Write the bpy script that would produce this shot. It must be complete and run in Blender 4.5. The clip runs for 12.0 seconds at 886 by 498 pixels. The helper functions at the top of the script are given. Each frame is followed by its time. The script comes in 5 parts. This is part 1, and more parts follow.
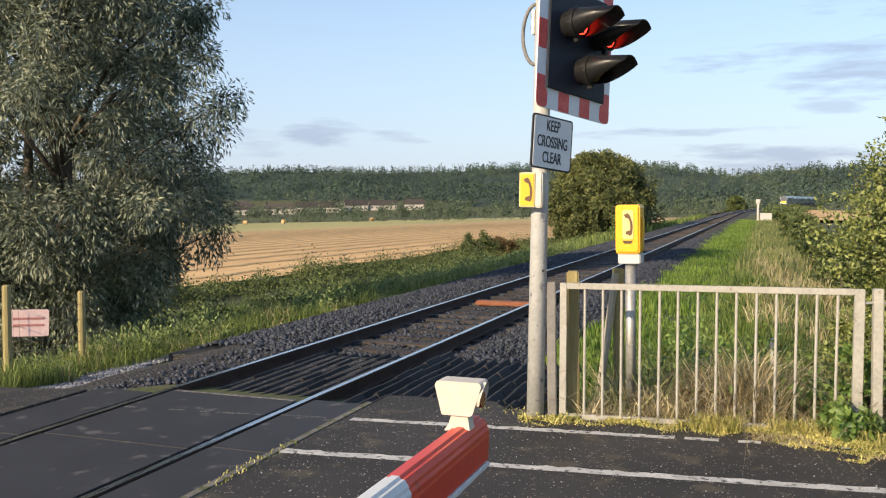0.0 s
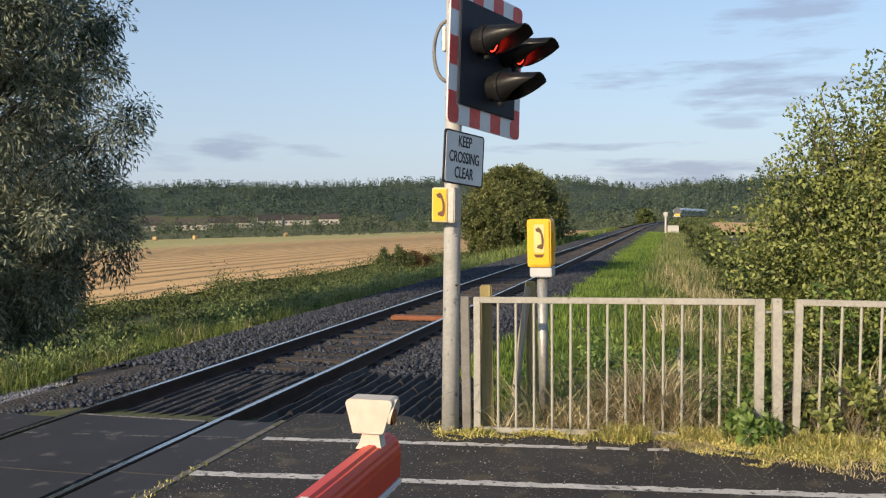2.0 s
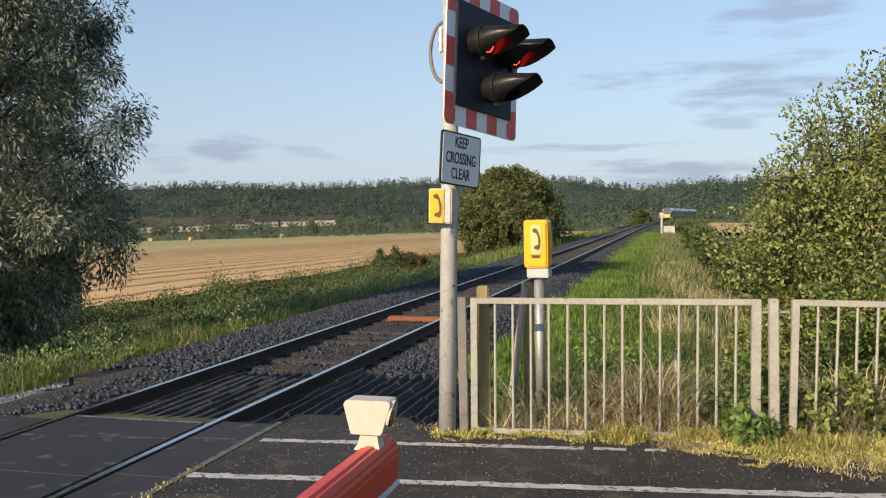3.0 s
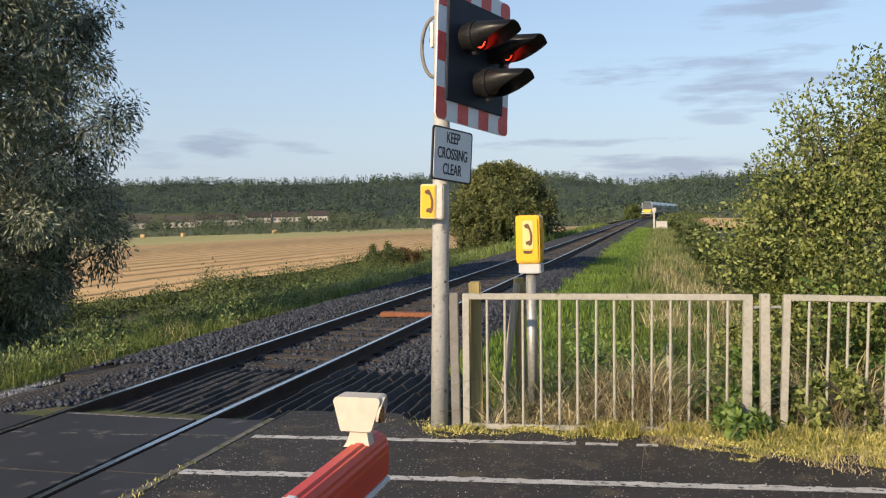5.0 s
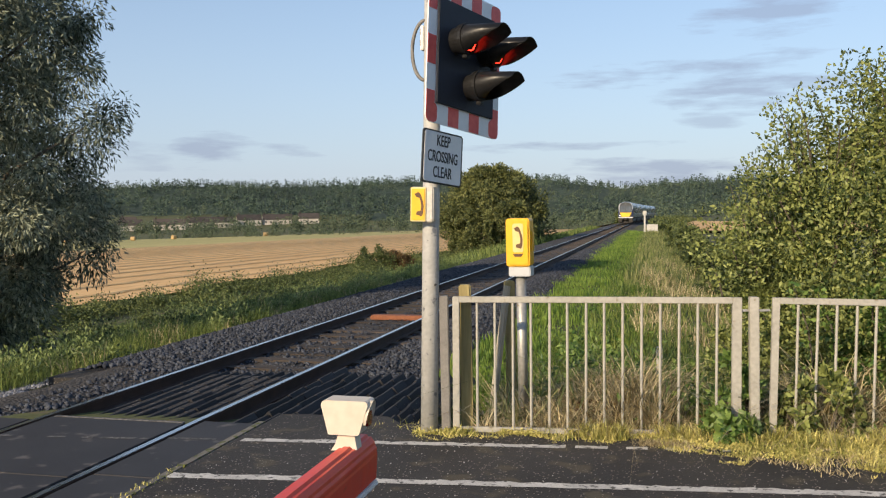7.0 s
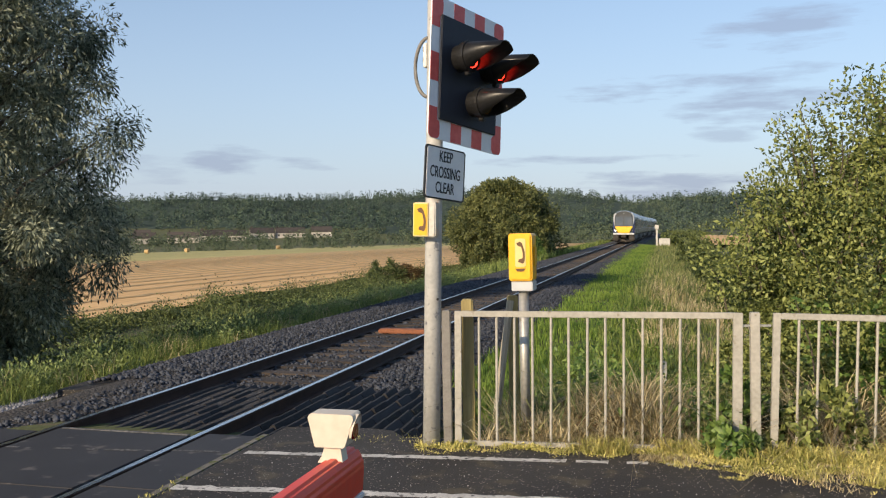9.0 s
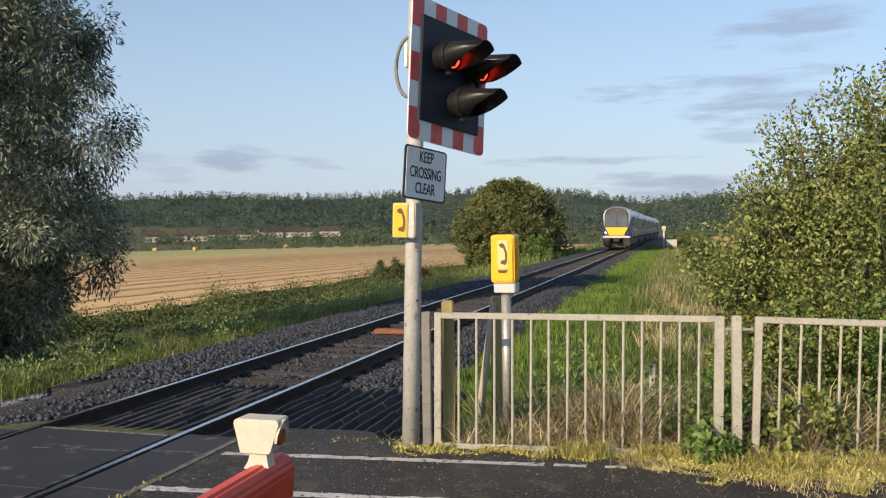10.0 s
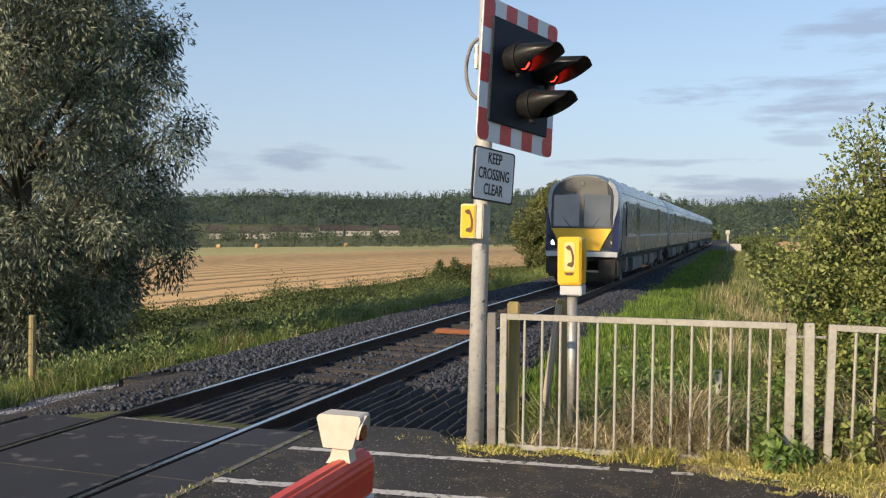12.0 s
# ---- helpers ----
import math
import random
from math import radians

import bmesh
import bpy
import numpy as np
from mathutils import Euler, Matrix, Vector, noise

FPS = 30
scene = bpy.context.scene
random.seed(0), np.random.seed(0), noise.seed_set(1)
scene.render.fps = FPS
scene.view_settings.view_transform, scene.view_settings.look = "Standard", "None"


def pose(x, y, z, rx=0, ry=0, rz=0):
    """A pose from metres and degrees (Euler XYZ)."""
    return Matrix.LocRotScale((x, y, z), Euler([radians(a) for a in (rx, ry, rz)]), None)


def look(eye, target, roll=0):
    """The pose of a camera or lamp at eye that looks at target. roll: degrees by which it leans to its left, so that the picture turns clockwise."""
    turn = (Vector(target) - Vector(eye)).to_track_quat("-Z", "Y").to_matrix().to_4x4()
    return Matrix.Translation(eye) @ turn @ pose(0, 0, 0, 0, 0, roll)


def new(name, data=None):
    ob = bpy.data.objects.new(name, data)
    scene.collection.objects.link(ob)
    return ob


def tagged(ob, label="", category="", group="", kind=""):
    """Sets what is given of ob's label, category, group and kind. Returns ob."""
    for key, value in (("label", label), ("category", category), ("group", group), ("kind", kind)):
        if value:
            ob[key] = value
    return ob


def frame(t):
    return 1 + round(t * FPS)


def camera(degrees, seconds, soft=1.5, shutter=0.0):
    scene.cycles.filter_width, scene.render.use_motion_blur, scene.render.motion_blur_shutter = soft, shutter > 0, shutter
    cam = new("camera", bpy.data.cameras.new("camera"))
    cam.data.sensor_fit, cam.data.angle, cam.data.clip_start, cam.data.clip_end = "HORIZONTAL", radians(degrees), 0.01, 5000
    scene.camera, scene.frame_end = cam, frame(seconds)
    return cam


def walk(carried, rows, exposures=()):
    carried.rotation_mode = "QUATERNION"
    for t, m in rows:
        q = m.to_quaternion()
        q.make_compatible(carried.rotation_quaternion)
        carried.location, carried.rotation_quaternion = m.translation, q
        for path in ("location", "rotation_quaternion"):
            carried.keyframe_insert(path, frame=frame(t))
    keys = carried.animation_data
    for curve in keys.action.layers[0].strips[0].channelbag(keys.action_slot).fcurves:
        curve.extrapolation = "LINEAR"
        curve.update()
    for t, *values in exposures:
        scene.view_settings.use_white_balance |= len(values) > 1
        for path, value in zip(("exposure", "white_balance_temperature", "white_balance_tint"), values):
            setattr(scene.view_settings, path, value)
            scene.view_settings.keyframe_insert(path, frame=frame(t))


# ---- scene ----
cam = camera(52.2, 12.0, soft=1.2)
PATH = [
    (0, (4.298, -7.946, 2.029), (3.624, -6.066, 1.913), -0.0),
    (0.5, (4.316, -7.939, 2.032), (3.761, -6.02, 1.924), -0.2),
    (1, (4.325, -7.941, 2.037), (3.809, -6.011, 1.94), -0.2),
    (1.5, (4.323, -7.94, 2.036), (3.82, -6.006, 1.946), -0.3),
    (2, (4.319, -7.945, 2.038), (3.823, -6.01, 1.953), -0.3),
    (2.5, (4.314, -7.949, 2.039), (3.823, -6.012, 1.955), -0.4),
    (3, (4.314, -7.946, 2.038), (3.826, -6.009, 1.955), -0.4),
    (5, (4.322, -7.934, 2.039), (3.849, -5.993, 1.946), -0.5),
    (5.5, (4.32, -7.93, 2.04), (3.851, -5.988, 1.945), -0.4),
    (6, (4.323, -7.935, 2.043), (3.86, -5.991, 1.949), -0.4),
    (6.5, (4.325, -7.93, 2.041), (3.868, -5.985, 1.95), -0.4),
    (7, (4.33, -7.927, 2.04), (3.876, -5.981, 1.953), -0.4),
    (9, (4.437, -7.975, 2.054), (3.956, -6.034, 1.997), -0.3),
    (9.5, (4.572, -7.892, 2.057), (4.077, -5.955, 2.005), -0.2),
    (10, (4.675, -7.857, 2.062), (4.176, -5.921, 2.005), -0.0),
    (10.5, (4.641, -7.867, 2.055), (4.143, -5.931, 1.988), 0.2),
    (11, (4.616, -7.862, 2.049), (4.114, -5.927, 1.974), 0.4),
    (11.5, (4.6, -7.877, 2.051), (4.059, -5.953, 1.978), 0.6),
    (12, (4.608, -7.908, 2.066), (3.985, -6.009, 2.009), 0.8),
]
walk(cam, [(t, look(eye, target, roll)) for t, eye, target, roll in PATH], [(0.0, 0.48), (0.4, 0.3), (1.0, 0.2), (12.0, 0.2)])

# ---- world, sun, exposure ----
SUN_AZ = (-0.42, -0.907)
SUN_EL = 22.0
world = bpy.data.worlds.new("world")
scene.world = world
world.use_nodes = True
wn, wl = world.node_tree.nodes, world.node_tree.links
wn.clear()
w_out = wn.new("ShaderNodeOutputWorld")
w_bg = wn.new("ShaderNodeBackground")
w_sky = wn.new("ShaderNodeTexSky")
w_sky.sky_type = "NISHITA"
w_sky.sun_disc = False
w_sky.sun_elevation = radians(SUN_EL)
w_sky.sun_rotation = math.atan2(SUN_AZ[0], SUN_AZ[1])
w_sky.air_density = 1.0
w_sky.dust_density = 0.4
w_sky.ozone_density = 2.0
w_geo = wn.new("ShaderNodeTexCoord")
w_map = wn.new("ShaderNodeMapping")
w_map.inputs["Scale"].default_value = (2.2, 2.2, 15.0)
w_map.inputs["Location"].default_value = (0.35, 0.1, 0.15)
w_noise = wn.new("ShaderNodeTexNoise")
w_noise.inputs["Scale"].default_value = 5.5
w_noise.inputs["Detail"].default_value = 8.0
w_noise.inputs["Roughness"].default_value = 0.58
w_bg.inputs["Strength"].default_value = 0.138
wl.new(w_geo.outputs["Generated"], w_map.inputs["Vector"])
wl.new(w_map.outputs["Vector"], w_noise.inputs["Vector"])


def sky_math(op, a, b, clamp=False):
    """A math node on sockets or numbers."""
    nd = wn.new("ShaderNodeMath")
    nd.operation = op
    nd.use_clamp = clamp
    for slot, v in zip(nd.inputs, (a, b)):
        if isinstance(v, (int, float)):
            slot.default_value = v
        else:
            wl.new(v, slot)
    return nd.outputs[0]


def sky_dot(vec):
    nd = wn.new("ShaderNodeVectorMath")
    nd.operation = "DOT_PRODUCT"
    nd.inputs[1].default_value = vec
    wl.new(w_geo.outputs["Generated"], nd.inputs[0])
    return nd.outputs["Value"]


# low evening clouds: direction (x, y, z), half width, half height, weight
CLOUDS = [
    (-0.4625, 0.8842, 0.066, 0.042, 0.017, 0.75), (-0.53, 0.846, 0.06, 0.045, 0.018, 0.5), (-0.3885, 0.9192, 0.0634, 0.03, 0.007, 0.6),
    (-0.02, 0.9896, 0.141, 0.075, 0.012, 0.85), (0.1, 0.9868, 0.127, 0.085, 0.028, 0.75), (-0.09, 0.9925, 0.067, 0.1, 0.006, 0.7),
    (0.0, 0.9992, 0.038, 0.11, 0.017, 0.8), (0.12, 0.9738, 0.1955, 0.07, 0.018, 0.7), (0.06, 0.99, 0.09, 0.03, 0.006, 0.5),
    (0.72, 0.69, 0.13, 0.2, 0.03, 0.7), (-0.85, 0.52, 0.16, 0.22, 0.03, 0.6), (0.3, -0.95, 0.3, 0.3, 0.06, 0.5), (0.35, 0.93, 0.3, 0.16, 0.03, 0.5)]
w_ragged = sky_math("MULTIPLY", sky_math("SUBTRACT", w_noise.outputs["Fac"], 0.5), 4.2)
cover = 0.0
for cx, cy, cz, half_w, half_h, weight in CLOUDS:
    ln = math.hypot(cx, cy)
    half_w, half_h, weight = half_w * 1.3, half_h * 1.25, weight * 0.8
    u = sky_dot((cy / ln / half_w, -cx / ln / half_w, 0))
    v = sky_math("SUBTRACT", sky_dot((0, 0, 1 / half_h)), cz / half_h)
    ahead = sky_math("GREATER_THAN", sky_dot((cx, cy, 0)), 0.0)
    r2 = sky_math("ADD", sky_math("MULTIPLY", u, u), sky_math("MULTIPLY", v, v))
    body = sky_math("ADD", sky_math("SUBTRACT", 0.75, r2), w_ragged, True)
    body = sky_math("MULTIPLY", sky_math("MULTIPLY", body, ahead), sky_math("MULTIPLY", sky_math("LESS_THAN", r2, 4.0), weight))
    cover = sky_math("MAXIMUM", cover, body)
w_mix = wn.new("ShaderNodeMixRGB")
w_mix.inputs["Color2"].default_value = (2.1, 2.45, 3.4, 1)
wl.new(cover, w_mix.inputs["Fac"])
w_sep = wn.new("ShaderNodeSeparateXYZ")
w_rise = wn.new("ShaderNodeValToRGB")
w_rise.color_ramp.elements[0].position = 0.0
w_rise.color_ramp.elements[0].color = (0.85, 0.85, 0.85, 1)
w_rise.color_ramp.elements[1].position = 0.34
w_rise.color_ramp.elements[1].color = (0.12, 0.12, 0.12, 1)
w_haze = wn.new("ShaderNodeMixRGB")
w_haze.inputs["Color2"].default_value = (2.95, 3.5, 4.6, 1)
wl.new(w_geo.outputs["Generated"], w_sep.inputs[0])
wl.new(w_sep.outputs["Z"], w_rise.inputs["Fac"])
wl.new(w_rise.outputs["Color"], w_haze.inputs["Fac"])
wl.new(w_sky.outputs["Color"], w_haze.inputs["Color1"])
wl.new(w_haze.outputs["Color"], w_mix.inputs["Color1"])
wl.new(w_mix.outputs["Color"], w_bg.inputs["Color"])
wl.new(w_bg.outputs["Background"], w_out.inputs["Surface"])

sun = new("sun", bpy.data.lights.new("sun", "SUN"))
sun.data.energy = 4.8
sun.data.angle = radians(0.6)
sun.data.color = (1.0, 0.79, 0.54)
sun.matrix_basis = look((SUN_AZ[0] * 50, SUN_AZ[1] * 50, 50 * math.tan(radians(SUN_EL))), (0, 0, 0))

# ---- materials ----
def material(name, low, high, rough=0.8, metal=0.0, fine=40.0, coarse=2.0, bump=0.2, dist=0.01, island=False, per_object=False,
             stain=None, stain_at=0.62, translucent=0.0, emit=0.0, spec=0.5, stretch=(1, 1, 1)):
    """Two-scale noise colour, roughness and bump; stains with a third noise."""
    m = bpy.data.materials.new(name)
    m.use_nodes = True
    n, l = m.node_tree.nodes, m.node_tree.links
    b = n["Principled BSDF"]
    b.inputs["Metallic"].default_value = metal
    b.inputs["Specular IOR Level"].default_value = spec
    tc = n.new("ShaderNodeTexCoord")
    mp = n.new("ShaderNodeMapping")
    mp.inputs["Scale"].default_value = stretch
    l.new(tc.outputs["Object"], mp.inputs["Vector"])
    a = n.new("ShaderNodeTexNoise")
    a.inputs["Scale"].default_value = fine
    a.inputs["Detail"].default_value = 4.0
    c = n.new("ShaderNodeTexNoise")
    c.inputs["Scale"].default_value = coarse
    c.inputs["Detail"].default_value = 3.0
    l.new(mp.outputs["Vector"], a.inputs["Vector"])
    l.new(mp.outputs["Vector"], c.inputs["Vector"])
    mixv = n.new("ShaderNodeMath")
    mixv.operation = "MULTIPLY_ADD"
    mixv.inputs[1].default_value = 0.5
    half = n.new("ShaderNodeMath")
    half.operation = "MULTIPLY"
    half.inputs[1].default_value = 0.5
    l.new(c.outputs["Fac"], half.inputs[0])
    l.new(a.outputs["Fac"], mixv.inputs[0])
    l.new(half.outputs[0], mixv.inputs[2])
    value = mixv.outputs[0]
    if island or per_object:
        rnd = n.new("ShaderNodeNewGeometry").outputs["Random Per Island"] if island else n.new("ShaderNodeObjectInfo").outputs["Random"]
        add = n.new("ShaderNodeMath")
        add.operation = "MULTIPLY_ADD"
        add.inputs[1].default_value = 0.34
        add.inputs[2].default_value = -0.17
        l.new(rnd, add.inputs[0])
        sumv = n.new("ShaderNodeMath")
        sumv.operation = "ADD"
        l.new(value, sumv.inputs[0])
        l.new(add.outputs[0], sumv.inputs[1])
        value = sumv.outputs[0]
    ramp = n.new("ShaderNodeValToRGB")
    ramp.color_ramp.elements[0].position = 0.34
    ramp.color_ramp.elements[0].color = (*low, 1)
    ramp.color_ramp.elements[1].position = 0.66
    ramp.color_ramp.elements[1].color = (*high, 1)
    l.new(value, ramp.inputs["Fac"])
    colour = ramp.outputs["Color"]
    if stain:
        s = n.new("ShaderNodeTexNoise")
        s.inputs["Scale"].default_value = coarse * 3.3
        s.inputs["Detail"].default_value = 6.0
        sr = n.new("ShaderNodeValToRGB")
        sr.color_ramp.elements[0].position = stain_at - 0.03
        sr.color_ramp.elements[1].position = stain_at + 0.05
        sm = n.new("ShaderNodeMixRGB")
        sm.inputs["Color2"].default_value = (*stain, 1)
        l.new(mp.outputs["Vector"], s.inputs["Vector"])
        l.new(s.outputs["Fac"], sr.inputs["Fac"])
        l.new(sr.outputs["Color"], sm.inputs["Fac"])
        l.new(colour, sm.inputs["Color1"])
        colour = sm.outputs["Color"]
    l.new(colour, b.inputs["Base Color"])
    rr = n.new("ShaderNodeMapRange")
    rr.inputs["To Min"].default_value = max(0.02, rough - 0.12)
    rr.inputs["To Max"].default_value = min(1.0, rough + 0.12)
    l.new(a.outputs["Fac"], rr.inputs["Value"])
    l.new(rr.outputs["Result"], b.inputs["Roughness"])
    if bump:
        bp = n.new("ShaderNodeBump")
        bp.inputs["Strength"].default_value = bump
        bp.inputs["Distance"].default_value = dist
        l.new(a.outputs["Fac"], bp.inputs["Height"])
        l.new(bp.outputs["Normal"], b.inputs["Normal"])
    if emit:
        b.inputs["Emission Color"].default_value = (*high, 1)
        b.inputs["Emission Strength"].default_value = emit
    if translucent:
        t = n.new("ShaderNodeBsdfTranslucent")
        mx = n.new("ShaderNodeMixShader")
        mx.inputs["Fac"].default_value = translucent
        l.new(colour, t.inputs["Color"])
        l.new(b.outputs["BSDF"], mx.inputs[1])
        l.new(t.outputs["BSDF"], mx.inputs[2])
        l.new(mx.outputs["Shader"], n["Material Output"].inputs["Surface"])
    return m


def flecked(name, low, high, fleck, scale, amount, rough=0.85, bump=0.5, dist=0.006, patch=None):
    """A stony surface: noise colour with bright chips and relief from small cells."""
    m = material(name, low, high, rough, fine=60, coarse=0.9, bump=0, stain=patch, stain_at=0.6)
    n, l = m.node_tree.nodes, m.node_tree.links
    b = n["Principled BSDF"]
    old = b.inputs["Base Color"].links[0].from_socket
    v = n.new("ShaderNodeTexVoronoi")
    v.inputs["Scale"].default_value = scale
    tc = n.new("ShaderNodeTexCoord")
    l.new(tc.outputs["Object"], v.inputs["Vector"])
    sep = n.new("ShaderNodeSeparateColor")
    l.new(v.outputs["Color"], sep.inputs["Color"])
    gt = n.new("ShaderNodeMath")
    gt.operation = "GREATER_THAN"
    gt.inputs[1].default_value = 1 - amount
    l.new(sep.outputs[0], gt.inputs[0])
    lt = n.new("ShaderNodeMath")
    lt.operation = "LESS_THAN"
    lt.inputs[1].default_value = 0.42
    l.new(v.outputs["Distance"], lt.inputs[0])
    mu = n.new("ShaderNodeMath")
    mu.operation = "MULTIPLY"
    l.new(gt.outputs[0], mu.inputs[0])
    l.new(lt.outputs[0], mu.inputs[1])
    mx = n.new("ShaderNodeMixRGB")
    mx.inputs["Color2"].default_value = (*fleck, 1)
    l.new(mu.outputs[0], mx.inputs["Fac"])
    l.new(old, mx.inputs["Color1"])
    l.new(mx.outputs["Color"], b.inputs["Base Color"])
    bp = n.new("ShaderNodeBump")
    bp.inputs["Strength"].default_value = bump
    bp.inputs["Distance"].default_value = dist
    bp.invert = True
    l.new(v.outputs["Distance"], bp.inputs["Height"])
    l.new(bp.outputs["Normal"], b.inputs["Normal"])
    return m


M_ASPHALT = flecked("asphalt", (0.014, 0.013, 0.013), (0.046, 0.042, 0.038), (0.26, 0.22, 0.18), 60, 0.09, patch=(0.07, 0.06, 0.04))
M_DECK = material("deck_rubber", (0.023, 0.023, 0.027), (0.04, 0.04, 0.044), 0.72, fine=90, coarse=1.2, bump=0.25, dist=0.004, stain=(0.11, 0.1, 0.095), stain_at=0.64)
M_KERB = material("concrete_edge", (0.10, 0.095, 0.085), (0.22, 0.20, 0.17), 0.9, fine=60, coarse=4, bump=0.4, stain=(0.09, 0.1, 0.03), stain_at=0.55)
M_WORN = material("worn_white_paint", (0.36, 0.35, 0.33), (0.68, 0.66, 0.62), 0.8, fine=70, coarse=5, bump=0.3, stain=(0.06, 0.06, 0.055), stain_at=0.6)
M_FAINT = material("almost_gone_white_paint", (0.07, 0.07, 0.07), (0.22, 0.21, 0.2), 0.8, fine=40, coarse=8, bump=0.2, stain=(0.06, 0.06, 0.06), stain_at=0.52)
M_RAILSIDE = material("rusty_rail", (0.025, 0.014, 0.01), (0.06, 0.03, 0.02), 0.85, fine=50, coarse=5, bump=0.4, dist=0.004)
M_RAILTOP = material("polished_rail_head", (0.55, 0.52, 0.5), (0.75, 0.72, 0.7), 0.28, metal=1.0, fine=60, coarse=3, bump=0.05, stretch=(1, 0.05, 1))
M_SLEEPER = material("weathered_sleeper", (0.03, 0.024, 0.02), (0.085, 0.066, 0.052), 0.9, fine=40, coarse=3, bump=0.4, per_object=True)
M_RUSTWOOD = material("rust_orange_timber", (0.16, 0.06, 0.03), (0.36, 0.14, 0.07), 0.9, fine=30, coarse=4, bump=0.4)
M_STONE = material("ballast_stone", (0.016, 0.02, 0.03), (0.075, 0.085, 0.108), 0.9, fine=30, coarse=8, bump=0.4, island=True)
M_GRAVEL = material("pale_gravel", (0.1, 0.108, 0.125), (0.3, 0.305, 0.33), 0.9, fine=30, coarse=3, bump=0.3, island=True)
M_BED = flecked("ballast_bed", (0.022, 0.02, 0.019), (0.07, 0.062, 0.055), (0.13, 0.12, 0.115), 22, 0.2, bump=1.0, dist=0.03)
M_GUARD = material("grey_guard_timber", (0.009, 0.009, 0.01), (0.034, 0.033, 0.036), 0.85, fine=35, coarse=3, bump=0.5, per_object=True, stretch=(1, 0.3, 1))
M_POLE = material("flaking_white_pole_paint", (0.36, 0.36, 0.35), (0.5, 0.5, 0.48), 0.6, fine=30, coarse=4, bump=0.15, stain=(0.16, 0.17, 0.19), stain_at=0.64)
M_GALV = material("galvanised_steel", (0.3, 0.3, 0.29), (0.5, 0.49, 0.46), 0.5, metal=0.55, fine=25, coarse=4, bump=0.1, stain=(0.3, 0.26, 0.18), stain_at=0.68)
M_FENCE = material("weathered_pale_fence_paint", (0.31, 0.3, 0.26), (0.46, 0.44, 0.39), 0.65, fine=30, coarse=3, bump=0.15, stain=(0.2, 0.17, 0.11), stain_at=0.66)
M_WOOD = material("weathered_post_wood", (0.22, 0.18, 0.08), (0.44, 0.36, 0.16), 0.9, fine=30, coarse=4, bump=0.5, stretch=(1, 1, 0.12), stain=(0.16, 0.17, 0.05), stain_at=0.68)
M_GREYWOOD = material("grey_brace_wood", (0.28, 0.25, 0.19), (0.48, 0.43, 0.34), 0.9, fine=30, coarse=4, bump=0.5, stretch=(1, 1, 0.12))
M_YELLOW = material("yellow_enamel", (0.8, 0.42, 0.004), (0.86, 0.48, 0.01), 0.38, fine=20, coarse=3, bump=0.03, stain=(0.5, 0.28, 0.02), stain_at=0.72)
M_CREAM = material("cream_label", (0.7, 0.53, 0.2), (0.76, 0.6, 0.26), 0.5, fine=30, coarse=5, bump=0.0)
M_BROWN = material("faded_brown_print", (0.09, 0.04, 0.014), (0.15, 0.07, 0.025), 0.6, fine=30, coarse=5, bump=0.0)
M_SIGN = material("grey_white_sign_face", (0.74, 0.76, 0.78), (0.84, 0.85, 0.86), 0.45, fine=20, coarse=3, bump=0.03)
M_BLACK = material("black_paint", (0.012, 0.013, 0.016), (0.022, 0.023, 0.028), 0.5, fine=30, coarse=3, bump=0.05)
M_BOARD = material("dark_backboard_paint", (0.013, 0.016, 0.026), (0.026, 0.031, 0.046), 0.6, fine=30, coarse=2, bump=0.05, spec=0.35)
M_HOOD = material("black_plastic_hood", (0.009, 0.009, 0.01), (0.02, 0.02, 0.02), 0.36, fine=40, coarse=4, bump=0.05, spec=0.3)
M_REDSTRIPE = material("faded_red_stripe", (0.62, 0.075, 0.065), (0.76, 0.15, 0.13), 0.5, fine=20, coarse=3, bump=0.03)
M_WHITESTRIPE = material("white_stripe", (0.74, 0.77, 0.8), (0.82, 0.84, 0.86), 0.5, fine=20, coarse=3, bump=0.03)
M_REDLENS = material("dark_red_lens", (0.12, 0.004, 0.004), (0.2, 0.008, 0.006), 0.2, fine=60, coarse=20, bump=0.2)
M_LIT = material("lit_red_lens", (0.9, 0.02, 0.01), (1.0, 0.03, 0.015), 0.3, fine=80, coarse=20, bump=0.1, emit=6.0)
M_AMBER = material("dark_amber_lens", (0.12, 0.05, 0.005), (0.2, 0.08, 0.008), 0.2, fine=60, coarse=20, bump=0.2)
M_CABLE = material("grey_cable", (0.16, 0.15, 0.14), (0.24, 0.23, 0.21), 0.6, fine=60, coarse=8, bump=0.1)
M_BOOMRED = material("scuffed_red_boom", (0.62, 0.04, 0.02), (0.76, 0.075, 0.035), 0.42, fine=25, coarse=3, bump=0.06, stain=(0.38, 0.06, 0.03), stain_at=0.7)
M_BOOMWHITE = material("scuffed_white_boom", (0.66, 0.66, 0.64), (0.78, 0.78, 0.76), 0.45, fine=25, coarse=3, bump=0.06, stain=(0.5, 0.48, 0.44), stain_at=0.7)
M_LAMPWHITE = material("cream_white_lamp_housing", (0.56, 0.5, 0.41), (0.68, 0.62, 0.52), 0.5, fine=25, coarse=6, bump=0.06, stain=(0.6, 0.52, 0.38), stain_at=0.7)
M_SOIL = material("verge_ground", (0.035, 0.045, 0.012), (0.11, 0.12, 0.03), 0.95, fine=9, coarse=0.5, bump=0.7, dist=0.05, stain=(0.13, 0.1, 0.045), stain_at=0.6)
